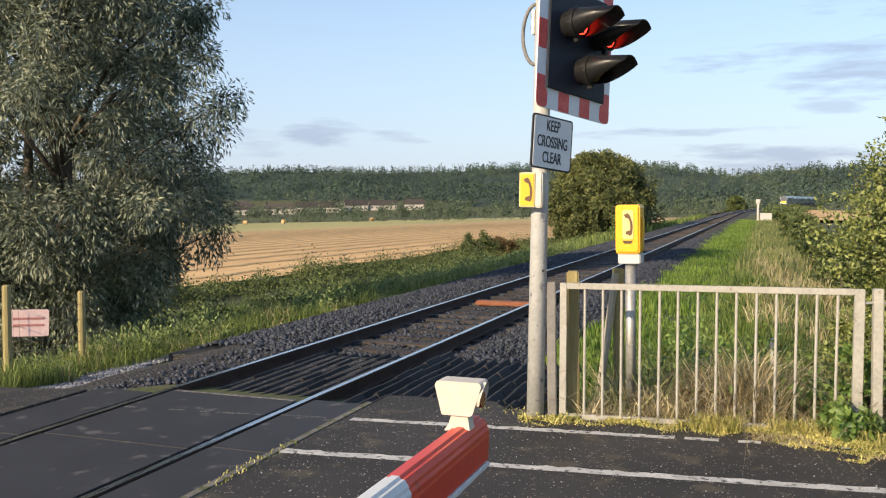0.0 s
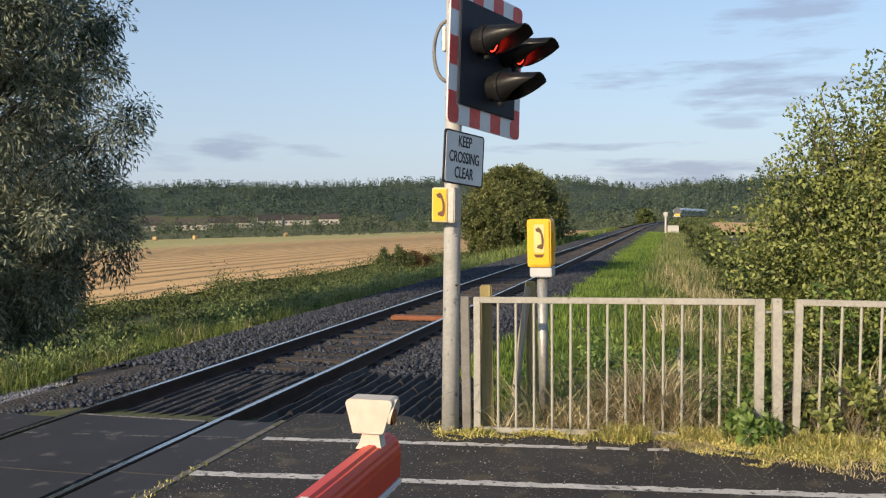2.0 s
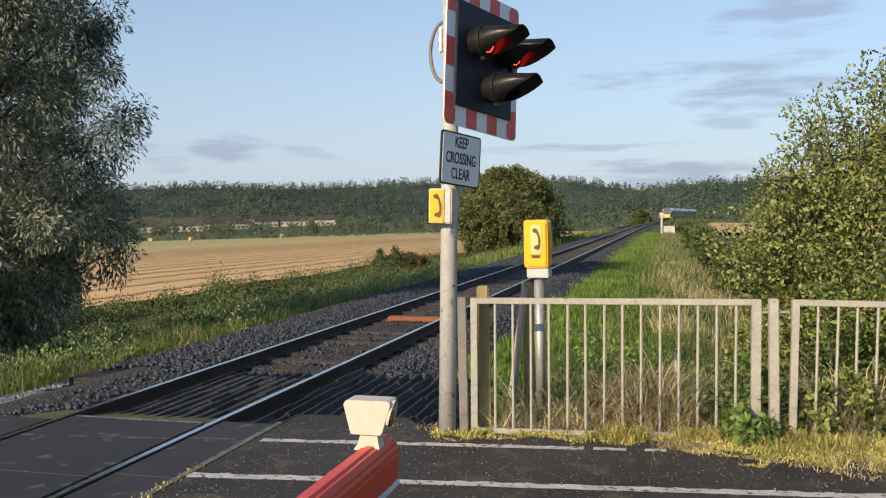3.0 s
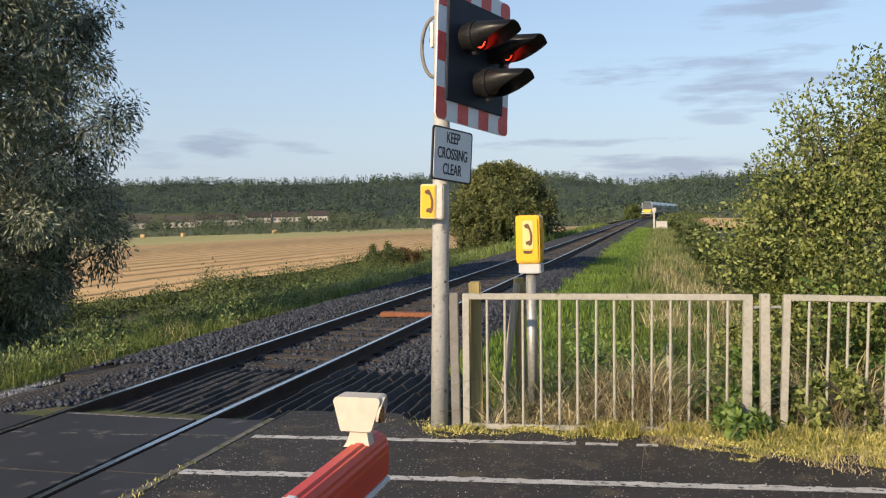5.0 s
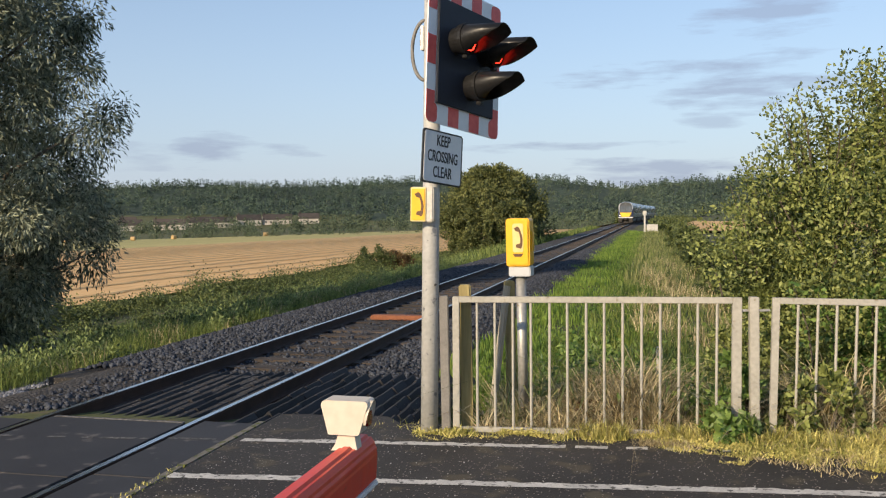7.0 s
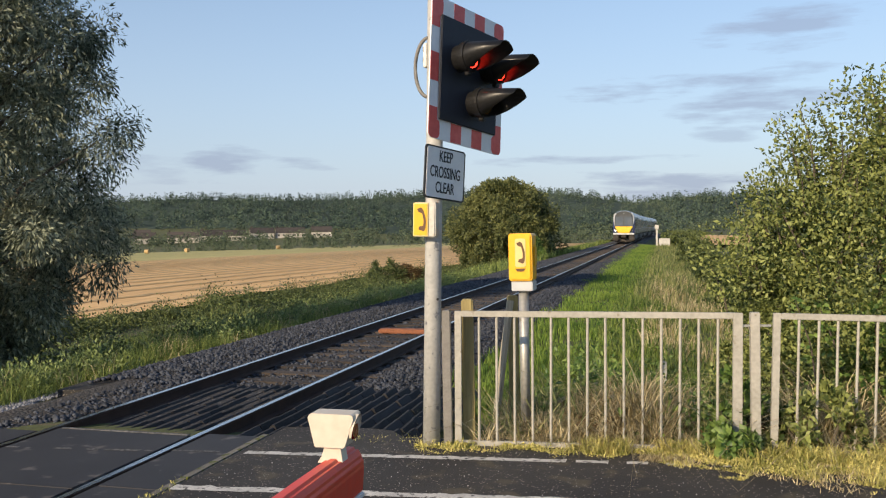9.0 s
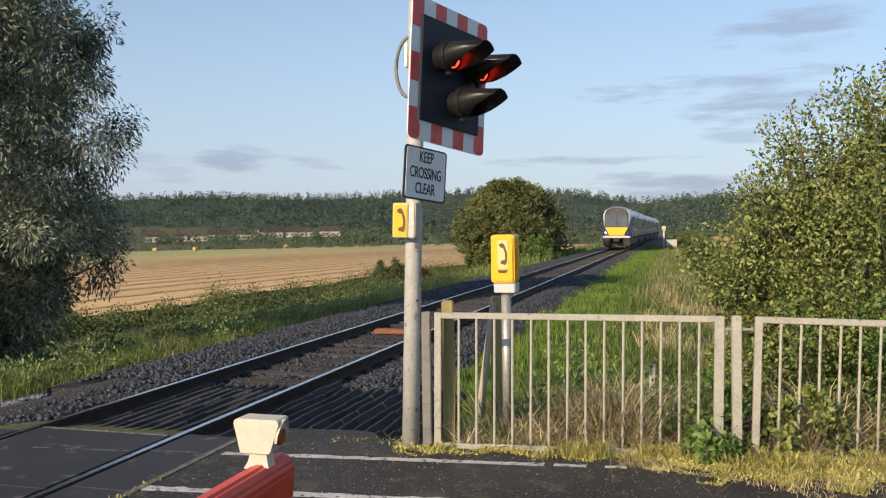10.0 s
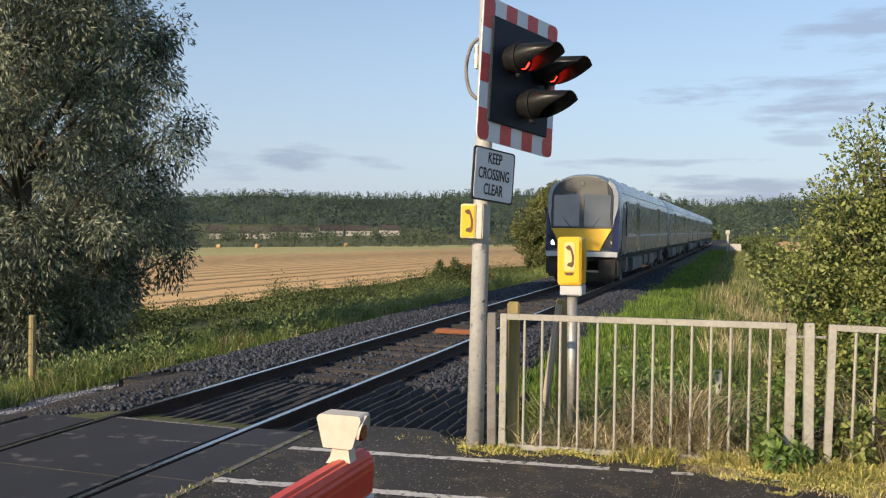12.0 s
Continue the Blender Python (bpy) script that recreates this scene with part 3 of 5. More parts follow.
stripe("road_marking_1", 0.76, 3.6, -0.70, 0.115, M_WORN, 0.0, 1, "worn white line along the road edge")
stripe("road_marking_1_worn", 3.68, 5.0, -0.69, 0.09, M_WORN, 0.5, 11, "broken end of the worn white line")
stripe("road_marking_2", 0.68, 9.0, -1.82, 0.13, M_WORN, 0.0, 2, "worn white line marking the footway")
stripe("road_marking_3", -1.55, -0.1, -0.66, 0.05, M_FAINT, 0.35, 5, "almost vanished white dashes on the deck", -0.008)
stripe("road_marking_4", 0.07, 0.58, -0.66, 0.05, M_FAINT, 0.35, 6, "almost vanished white dashes on the deck", 0.001)

# ---- rails, sleepers, ballast ----
RAIL = [(-0.07, -0.155), (-0.07, -0.143), (-0.012, -0.125), (-0.010, -0.04), (-0.036, -0.03), (-0.036, -0.004), (-0.03, 0.0),
        (0.03, 0.0), (0.036, -0.004), (0.036, -0.03), (0.010, -0.04), (0.012, -0.125), (0.07, -0.143), (0.07, -0.155)]
ys = np.concatenate([np.arange(-14, 60, 2.0), np.arange(60, 540, 6.0)])


def rail(off, drop):
    holder = empty("rail")
    tagged(holder, "rusty steel running rail with polished head", "rail", group="running rails", kind="structure")
    n = len(RAIL)
    for name, keep, mat, lift in (("rail_web", [i for i in range(n)], M_RAILSIDE, 0.0), ("rail_head", [6, 7], M_RAILTOP, 0.003)):
        verts, faces = [], []
        for y in ys:
            slope = max(y - CURVE_FROM, 0) / CURVE_R
            for i in keep:
                dx = RAIL[i][0]
                verts.append((float(track_x(y)) + off + dx, y - dx * slope, float(track_z(y)) + drop + RAIL[i][1] + lift))
        k = len(keep)
        for j in range(len(ys) - 1):
            for i in range(k if k > 2 else 1):
                a, b = j * k + i, j * k + (i + 1) % k
                faces.append((a, a + k, b + k, b))
        ob = new(name, mesh_from(name, verts, faces, mat))
        ob.parent = holder
    return holder


rail(0.83, 0.0)
rail(-0.84, -0.02)

sleepers = empty("sleepers")
tagged(sleepers, "weathered grey sleepers half buried in ballast", "sleepers", kind="structure")
sl_mesh = None
y = 0.55
while y < 150:
    if sl_mesh is None:
        first = part("sleeper", box(-1.3, 1.3, -0.125, 0.125, -0.3, -0.155, 0.015), M_SLEEPER, sleepers)
        sl_mesh = first.data
        ob = first
    else:
        ob = new("sleeper", sl_mesh)
        ob.parent = sleepers
    ob.location = (float(track_x(y)), y, float(track_z(y)) - 0.005 + random.uniform(-0.01, 0.008))
    y += 0.68
board_ob = part("crossing_plank", box(-1.35, -0.2, -0.13, 0.13, -0.16, -0.07, 0.02), M_RUSTWOOD, None, "rust-orange timber plank lying between the rails")
board_ob.location = (0, 9.9, -0.05)
tagged(board_ob, "", "plank")


def bed_z(x, yy):
    """Top of the ballast across the line; the far shoulder is heaped wider."""
    u = np.asarray(x, float) - track_x(yy)
    return track_z(yy) + np.interp(u, [-4.1, -3.5, -2.8, -1.9, -1.35, -0.95, -0.62, 0, 0.62, 0.95, 1.35, 1.75, 2.35, 2.9],
                                   [-0.75, -0.42, -0.2, -0.13, -0.16, -0.21, -0.19, -0.18, -0.19, -0.21, -0.16, -0.16, -0.32, -0.5])


bx, by = np.meshgrid(np.linspace(-4.1, 2.9, 34), np.concatenate([np.arange(0.05, 40, 0.5), np.arange(40, 540, 5.0)]))
gx = bx + track_x(by)
bz = bed_z(gx, by) + 0.02 * np.sin(gx * 9 + by * 3) * np.sin(by * 5)
bz = bz - 0.25 * (bx < -2.6) * (1 - smooth(2.5, 5.5, by))
iv = (np.arange(by.shape[0] - 1)[:, None] * 34 + np.arange(33)[None]).ravel()
bed = new("ballast_bed", mesh_np("ballast_bed", np.stack([gx.ravel(), by.ravel(), bz.ravel()], 1), np.stack([iv, iv + 1, iv + 35, iv + 34], 1), M_BED))
tagged(bed, "dark stone ballast bed under the rails", "ballast", kind="structure")


def stones(name, xs, yy, zz, size, mat, label):
    n = len(xs)
    base = np.array([[1, 0, 0], [-1, 0, 0], [0, 1, 0], [0, -1, 0], [0, 0, 1], [0, 0, -1]], float)
    f = np.array([[0, 2, 4], [2, 1, 4], [1, 3, 4], [3, 0, 4], [2, 0, 5], [1, 2, 5], [3, 1, 5], [0, 3, 5]])
    sc = size * RNG.uniform(0.5, 1.3, (n, 1, 1)) * RNG.uniform(0.6, 1.2, (n, 6, 1))
    q, _ = np.linalg.qr(RNG.normal(size=(n, 3, 3)))
    v = np.einsum("nij,nkj->nki", q, base[None] * sc) + np.stack([xs, yy, zz], 1)[:, None]
    tri = (np.arange(n)[:, None, None] * 6 + f[None]).reshape(-1, 3)
    ob = new(name, mesh_np(name, v.reshape(-1, 3), tri, mat))
    return tagged(ob, label, "ballast", kind="stuff")


n = 46000
yy = 0.1 + 48 * RNG.uniform(0, 1, n) ** 1.6
uu = RNG.uniform(-3.9, 2.2, n)
keep = ~((np.abs(np.abs(uu) - 0.83) < 0.09)) & ~((np.abs(uu) < 0.75) & (RNG.uniform(0, 1, n) < 0.7)) & ~((yy < 2.7) & (uu > -0.8)) & ~((yy < 1.5) & (uu > -1.2)) & ~((yy < 3.6) & (uu < -1.9)) & ~((yy < 3.2) & (uu < -0.9) & (RNG.uniform(0, 1, n) < 0.7))
uu, yy = uu[keep], yy[keep]
stones("ballast_stones", track_x(yy) + uu, yy, bed_z(track_x(yy) + uu, yy) + 0.008, 0.04, M_STONE, "loose grey ballast stones along the rails")
n = 11000
xs_, yy_ = RNG.uniform(-5.6, -2.5, n), RNG.uniform(-0.5, 4.6, n)
ok = (xs_ < -2.75 - 0.25 * np.sin(yy_ * 2.1) - 0.12 * (yy_ - 1)) & (xs_ > -5.0 + 0.35 * np.sin(yy_ * 1.3) - 0.1 * yy_) & ~((xs_ > -4.3) & (yy_ > 2.9))
stones("gravel_apron", xs_[ok], yy_[ok], ground_z(xs_, yy_)[ok] + 0.02, 0.026, M_GRAVEL, "pale blue-grey gravel spread beside the crossing")


def guard(name, x0, x1, y0, y1, z, pitch, label):
    """Ridged trespass guard: rows of three-sided timbers in short lengths."""
    holder = empty(name)
    tagged(holder, label, "trespass guard", group="trespass guards")
    me = None
    cnt = int((x1 - x0) / pitch)
    for i in range(cnt):
        yk = y0 + 0.12 * (x0 + i * pitch)
        j = 0
        while yk < y1:
            if me is None:
                w = pitch * 0.49
                bm = prism([(-w, 0), (w, 0), (0.012, 0.085), (-0.012, 0.085)], 0, 0.46)
                ob = part("ridge", bm, M_GUARD, holder)
                me = ob.data
            else:
                ob = new("ridge", me)
                ob.parent = holder
            ob.location = (x0 + (i + 0.5) * pitch, yk, z + random.uniform(-0.022, 0.004) + GRADE * max(yk, 0))
            ob.rotation_euler = (random.uniform(-0.015, 0.015), random.uniform(-0.16, 0.16), random.uniform(-0.025, 0.025))
            yk += 0.475
            j += 1
    return holder


slab("chamber_cover", [(-3.95, 3.1), (-3.0, 3.25), (-3.05, 4.1), (-4.0, 3.9)], -0.5, -0.28, M_ASPHALT, "dark flat chamber cover beside the ballast", "cover", "")
slab("guard_soil", [(-1.54, 0.0), (-0.13, 0.05), (-0.13, 3.1), (-1.54, 3.1)], -0.5, -0.145, M_BED, "dark soil packed between guard timbers", "soil")
guard("trespass_guard", 0.2, 2.15, 0.22, 3.1, -0.13, 0.15, "dark grey ridged guard timbers beside the rail")
guard("trespass_guard", -1.52, -0.15, 0.12, 3.0, -0.19, 0.15, "dark grey ridged guard timbers between the rails")


# ---- pole with warning lights and signs ----
POLE_X, POLE_Y = 2.315, 0.1
pole = empty("signal_pole", pose(POLE_X, POLE_Y, -0.08, 0, 0.9, 0))
tagged(pole, "flaking white-painted steel pole at the road edge", "pole")
part("shaft", tube([(0, 0, 0), (0, 0, 2.0), (0, 0, 4.6)], [0.08, 0.077, 0.075], 24), M_POLE, pole, smooth=True)
part("pole_cap", tube([(0, 0, 4.6), (0, 0, 4.63), (0, 0, 4.66)], [0.08, 0.08, 0.04], 20), M_GALV, pole, "grey steel cap")
part("collar", tube([(0, 0, 0), (0, 0, 0.05)], [0.095, 0.085], 24), M_POLE, pole)
part("bolt", tube([(0.06, -0.052, 1.44), (0.066, -0.085, 1.44)], 0.012, 8), M_BLACK, pole, "dark bolt hole")
ca = [(-0.055 - 0.125 * math.cos(radians(k * 10 - 90)), -0.03, 3.56 + 0.27 * math.sin(radians(k * 10 - 90))) for k in range(19)]
part("cable", tube(ca, 0.017, 8), M_CABLE, pole, "grey looped cable", smooth=True)
part("cable_gland", box(-0.1, -0.07, -0.05, 0.01, 3.56, 3.78, 0.005), M_GALV, pole, "grey steel bracket with dark clips")
for k in (3.6, 3.7):
    part("clip", box(-0.106, -0.101, -0.045, -0.01, k, k + 0.05, 0.002), M_BLACK, pole)

FACE = 66.0
# local frame of the light unit: x along the board, -y out of its face, z up; leaning with the board
def facing(u, out, z, roll=0.0, back=0.0):
    return pose(2.3, 0.02, z, 0, 0, FACE) @ pose(u, -out, 0, -back, roll, 0)


lights = empty("warning_lights", facing(-0.17, 0.155, 2.825, 5.6, 1.6))
tagged(lights, "crossing warning lights with black hoods on a striped board", "warning lights")
BW, BH = 1.14, 1.3
part("backboard", prism([(x + BW / 2, z + BH / 2) for x, z in rounded(BW, BH, 0.07)], -0.004, 0.008), M_WHITESTRIPE, lights, "red and white chequered border board")


def chip(cx, cz, w, h, mat, y=-0.007, name="stripe", rad=0.0):
    ol = rounded(w, h, rad) if rad else [(-w / 2, -h / 2), (w / 2, -h / 2), (w / 2, h / 2), (-w / 2, h / 2)]
    return part(name, prism([(x + cx, z + cz) for x, z in ol], y, -0.0045), mat, lights, "faded red stripe" if mat is M_REDSTRIPE else "")


BD, BLOW = 0.125, 0.18
wk, hk = BW / 7, BH / 5
for k in range(4):
    xc = wk * (2 * k + 0.5)
    end = k in (0, 3)
    chip(xc, BLOW / 2, wk - 0.004, BLOW - 0.006, M_REDSTRIPE, rad=0.05 if end else 0.0)
    chip(xc, BH - BLOW / 2, wk - 0.004, BLOW - 0.006, M_REDSTRIPE, rad=0.05 if end else 0.0)
for xc in (BD / 2, BW - BD / 2):
    chip(xc, BH / 2, BD - 0.008, hk, M_REDSTRIPE)
    for zc in (BLOW + (hk - BLOW) / 2, BH - BLOW - (hk - BLOW) / 2):
        chip(xc, zc, BD - 0.008, hk - BLOW + 0.05, M_REDSTRIPE, y=-0.0072)
part("panel", box(BD, BW - BD, -0.03, -0.0075, BLOW, BH - 0.16, 0.006), M_BOARD, lights, "flat black inner panel")


def light_unit(cx, cz, lens_mat, label):
    """Lamp body, lens and a long cut-away hood."""
    r = 0.13
    body = part("lamp_body", tube([(cx, -0.03, cz), (cx, -0.1, cz), (cx, -0.105, cz), (cx, -0.16, cz)], [0.12, 0.12, 0.142, 0.142], 28), M_HOOD, lights, label, smooth=False)
    part("lens", tube([(cx, -0.165, cz), (cx, -0.177, cz), (cx, -0.19, cz)], [0.118, 0.105, 0.05], 24), lens_mat, body, "round signal lens")
    part("ring", tube([(cx, -0.145, cz), (cx, -0.175, cz)], [0.148, 0.146], 28), M_HOOD, body)
    part("latch", box(cx - 0.03, cx + 0.03, -0.17, -0.12, cz - 0.175, cz - 0.14, 0.006), M_HOOD, body)
    bm = bmesh.new()
    seg = 36
    first = None
    for rad in (0.134, 0.126):
        rows = []
        for k in range(seg + 1):
            a = radians(-62 + 304 * k / seg)
            reach = 0.07 + min(0.33, 0.44 * (0.5 + 0.5 * math.sin(a)))
            rows.append((bm.verts.new((cx + rad * math.cos(a), -0.16, cz + rad * math.sin(a))),
                         bm.verts.new((cx + rad * math.cos(a) * 0.95, -0.16 - reach, cz + rad * math.sin(a) * 0.95 - 0.1 * reach))))
        for p, q in zip(rows, rows[1:]):
            bm.faces.new((p[0], q[0], q[1], p[1]))
        if first:
            for p, q, c, d in zip(rows, rows[1:], first, first[1:]):
                bm.faces.new((p[1], c[1], d[1], q[1]))
        first = rows
    bmesh.ops.recalc_face_normals(bm, faces=list(bm.faces))
    part("hood", bm, M_HOOD, body, "black plastic visor", smooth=True)
    return body


light_unit(0.385, 0.79, M_LIT, "black lamp with lit red lens")
light_unit(0.83, 0.775, M_LIT, "black lamp with glowing red lens")
light_unit(0.625, 0.41, M_AMBER, "black lamp with amber lens")

sign = empty("crossing_sign", facing(-0.19, 0.112, 2.29, 4.8))
tagged(sign, "white rectangular warning sign with black lettering on the pole", "sign")
SW, SH = 0.595, 0.48
part("backing", prism([(x + SW / 2, z + SH / 2) for x, z in rounded(SW, SH, 0.035)], -0.012, 0.0), M_BLACK, sign, "black sign border")
part("face", prism([(x + SW / 2, z + SH / 2) for x, z in rounded(SW - 0.045, SH - 0.03, 0.025)], -0.016, -0.0125), M_SIGN, sign, "pale grey sign face")
for txt, zc in (("KEEP", 0.345), ("CROSSING", 0.2), ("CLEAR", 0.06)):
    lettering(txt, 0.142, M_BLACK, sign, pose(SW / 2 - 0.005, -0.0185, zc, 90, 0, 0), squeeze=0.66)

pbox = empty("phone_sign_box", pose(2.29, -0.03, 1.93, 0, 1, 0))
tagged(pbox, "small yellow telephone sign box strapped to the pole", "sign")
part("case", box(-0.085, 0.12, -0.05, 0.09, 0.0, 0.315, 0.01), M_GALV, pbox, "grey metal case")
part("front", box(-0.087, 0.055, -0.062, -0.0505, 0.006, 0.31, 0.004), M_CREAM, pbox, "pale front frame")
part("plate", box(-0.077, 0.045, -0.068, -0.0625, 0.018, 0.298, 0.003), M_YELLOW, pbox, "yellow telephone plate")


def handset(parent, cx, y, cz, s, mat):
    """Telephone handset symbol: a slim curved grip with an ear piece at each end."""
    bm = bmesh.new()
    right, left = [], []
    for k in range(25):
        t = -1 + k / 12
        spine = 0.13 * (1 - t * t) - 0.02 - 0.055 * t
        ear = max(0.0, min(1.0, (abs(t) - 0.5) / 0.16))
        tip = math.sqrt(max(0.0, 1 - max(0.0, (abs(t) - 0.86) / 0.14) ** 2))
        right.append((cx + s * (spine + 0.05 * tip + 0.012 * ear), cz + s * 0.46 * t))
        left.append((cx + s * (spine - (0.045 + (0.14 if t < 0 else 0.1) * ear) * tip), cz + s * (0.46 * t - (0.03 if t > 0 else -0.03) * ear)))
    a = [bm.verts.new((x, y, z)) for x, z in right]
    b = [bm.verts.new((x, y, z)) for x, z in left]
    for i in range(24):
        bm.faces.new((a[i], a[i + 1], b[i + 1], b[i]))
    r = bmesh.ops.extrude_face_region(bm, geom=list(bm.faces))
    bmesh.ops.translate(bm, vec=(0, 0.002, 0), verts=[v for v in r["geom"] if isinstance(v, bmesh.types.BMVert)])
    bmesh.ops.recalc_face_normals(bm, faces=list(bm.faces))
    return part("handset_symbol", bm, mat, parent, "brown handset symbol")


handset(pbox, -0.004, -0.0705, 0.16, 0.24, M_BROWN)

# ---- telephone post ----
phone = empty("crossing_telephone", pose(3.075, 0.95, -0.1, 0, -1.0, -3))
tagged(phone, "yellow telephone box on a grey steel post", "telephone")
part("post", tube([(0, 0, 0), (0, 0, 1.5)], [0.05, 0.05], 18), M_GALV, phone, "grey steel post", smooth=True)
part("base_box", box(-0.1, 0.115, -0.1, 0.1, 1.48, 1.58, 0.008), M_BUMPER, phone, "pale grey junction box")
bm = prism([(x, z + 1.815) for x, z in rounded(0.235, 0.47, 0.03)], -0.13, 0.1)
bmesh.ops.bevel(bm, geom=[e for e in bm.edges if abs(e.verts[0].co.y - e.verts[1].co.y) < 1e-5], offset=0.012, segments=2, affect="EDGES")
casing = part("casing", bm, M_YELLOW, phone, "bright yellow enamel casing")
part("door", prism([(x, z + 1.815) for x, z in rounded(0.2, 0.43, 0.02)], -0.137, -0.131), M_YELLOW, casing)
part("label_plate", prism([(x + 0.005, z + 1.86) for x, z in rounded(0.105, 0.28, 0.02)], -0.141, -0.1375), M_CREAM, casing, "cream label plate")
handset(casing, 0.012, -0.1435, 1.862, 0.24, M_BROWN)
part("label_bar", prism([(x * (1 - 0.0 * z) + 0.005, z + 1.688) for x, z in ((-0.055, 0.018), (-0.035, -0.012), (0.03, -0.012), (0.05, 0.018))], -0.141, -0.1375), M_BROWN, casing, "brown curved bar")
part("hinge_side", box(0.117, 0.13, -0.05, 0.06, 1.72, 1.92, 0.006), M_YELLOW, casing)

# ---- posts behind the fence ----
wp = part("wooden_post", box(-0.055, 0.055, -0.055, 0.055, -0.3, 1.42, 0.012), M_WOOD, None, "weathered mossy wooden post behind the railing")
wp.matrix_basis = pose(2.63, 0.33, -0.08, 0, -0.8, 8)
tagged(wp, "", "post")
wp2 = part("wooden_post", box(-0.05, 0.05, -0.05, 0.05, -0.3, 1.5, 0.012), M_WOOD, None, "mossy wooden post beside the telephone")
wp2.matrix_basis = pose(2.9, 1.35, -0.2, 0, -1.2, 20)
tagged(wp2, "", "post")
brace = part("wooden_brace", tube([(2.68, 1.2, -0.35), (2.77, 1.25, 0.5), (2.86, 1.28, 1.25)], [0.042, 0.04, 0.038], 8), M_GREYWOOD, None, "grey split wooden brace leaning on a post")
tagged(brace, "", "post")
mk = part("marker_post", box(-0.035, 0.035, -0.035, 0.035, -0.4, 0.72, 0.01), M_CABINET, None, "short white marker post in the grass")
mk.matrix_basis = pose(4.4, 3.6, -0.4, 0, 0, 15)
tagged(mk, "", "post")


# ---- railing ----
FX0, FY0 = 2.565, 0.14


def along(x):
    return FY0 + (x - FX0) * SKEW


def railing(x0, x1, bars, label, sag=0.0):
    ln = (x1 - x0) / math.cos(math.atan(SKEW))
    g = empty("railing", pose(x0, along(x0), 0.0, 0, 0, math.degrees(math.atan(SKEW))))
    g.matrix_basis = g.matrix_basis @ pose(0, 0, 0, 0, sag, 0)
    tagged(g, label, "railing", group="railings")
    part("stile", box(-0.03, 0.032, -0.025, 0.025, -0.02, 1.245, 0.004), M_FENCE, g)
    part("stile", box(ln - 0.052, ln + 0.03, -0.025, 0.025, -0.06, 1.245, 0.004), M_FENCE, g)
    part("top_rail", box(0.0325, ln - 0.0525, -0.024, 0.024, 1.192, 1.246, 0.004), M_FENCE, g)
    part("bottom_rail", box(0.0325, ln - 0.0525, -0.02, 0.02, -0.01, 0.045, 0.004), M_FENCE, g)
    me = None
    for i in range(bars):
        x = 0.03 + (ln - 0.05) * (i + 1) / (bars + 1)
        if me is None:
            ob = part("bar", tube([(0, 0, 0.0455), (0, 0, 1.1915)], 0.0125, 8), M_FENCE, g)
            me = ob.data
        else:
            ob = new("bar", me)
            ob.parent = g
        ob.location = (x, 0, 0)
        ob.rotation_euler = (0, random.uniform(-0.004, 0.004), 0)
    return g


railing(FX0, 5.06, 14, "pale painted steel railing panel with upright bars")
railing(5.36, 7.86, 14, "pale steel railing panel overgrown with creeper", 1.0)
railing(8.16, 10.6, 14, "pale steel railing panel further along the road", 1.0)
for x in (2.47, 5.21, 8.01):
    fp = part("fence_post", box(-0.04, 0.04, -0.04, 0.04, -0.3, 1.25, 0.006), M_CABLE if x < 3 else M_FENCE, None, "square steel post between railing panels")
    fp.matrix_basis = pose(x, along(x) + 0.01, 0, 0, -0.8, math.degrees(math.atan(SKEW)))
    tagged(fp, "", "post", group="railing posts")
    if x > 3:
        part("tie_bar", box(-0.14, 0.14, -0.012, 0.012, 1.12, 1.14, 0.003), M_GALV, fp, "thin galvanised tie")

# ---- barrier boom ----
boom = empty("barrier_boom", pose(3.362, 0, -0.004, 0, 0, 0))
tagged(boom, "lowered red and white barrier arm with a tip lamp", "barrier")
OUT = [(-0.02, 1.278), (0.022, 1.278), (0.046, 1.245), (0.05, 1.22), (0.044, 1.118), (-0.062, 1.125), (-0.068, 1.22), (-0.06, 1.245)]
bands = [(-5.0, -5.72, M_BOOMRED), (-5.72, -6.55, M_BOOMWHITE), (-6.55, -7.4, M_BOOMRED), (-7.4, -8.3, M_BOOMWHITE), (-8.3, -9.2, M_BOOMRED), (-9.2, -10.2, M_BOOMWHITE)]
for a, b, mt in bands:
    bm = prism(OUT, b, a)
    bmesh.ops.bevel(bm, geom=[e for e in bm.edges if abs(e.verts[0].co.y - e.verts[1].co.y) > 0.1], offset=0.01, segments=2, affect="EDGES")
    part("band", bm, mt, boom, "red band" if mt is M_BOOMRED else "white band")
part("underside_strip", box(-0.05, 0.052, -10.2, -5.0, 1.105, 1.124, 0.004), M_BOOMWHITE, boom, "white edge strip")
lamp = part("tip_lamp", prism([(-0.077, 1.426), (-0.083, 1.415), (-0.06, 1.322), (-0.056, 1.318), (0.04, 1.318), (0.047, 1.324), (0.076, 1.415), (0.074, 1.426), (0.066, 1.43), (-0.068, 1.43)], -5.185, -5.105), M_LAMPWHITE, boom, "cream-white lamp housing")
part("lens", tube([(0.06, -5.145, 1.374), (0.07, -5.145, 1.375)], [0.034, 0.03], 18), M_REDLENS, lamp, "red lamp lens")
bm = bmesh.new()
vo = []
for k in range(15):
    a = radians(-30 + 240 * k / 14)
    vo.append((bm.verts.new((0.06, -5.145 + 0.039 * math.cos(a), 1.376 + 0.05 * math.sin(a))), bm.verts.new((0.086 - 0.012 * (1 - math.sin(a)), -5.145 + 0.04 * math.cos(a), 1.378 + 0.05 * math.sin(a)))))
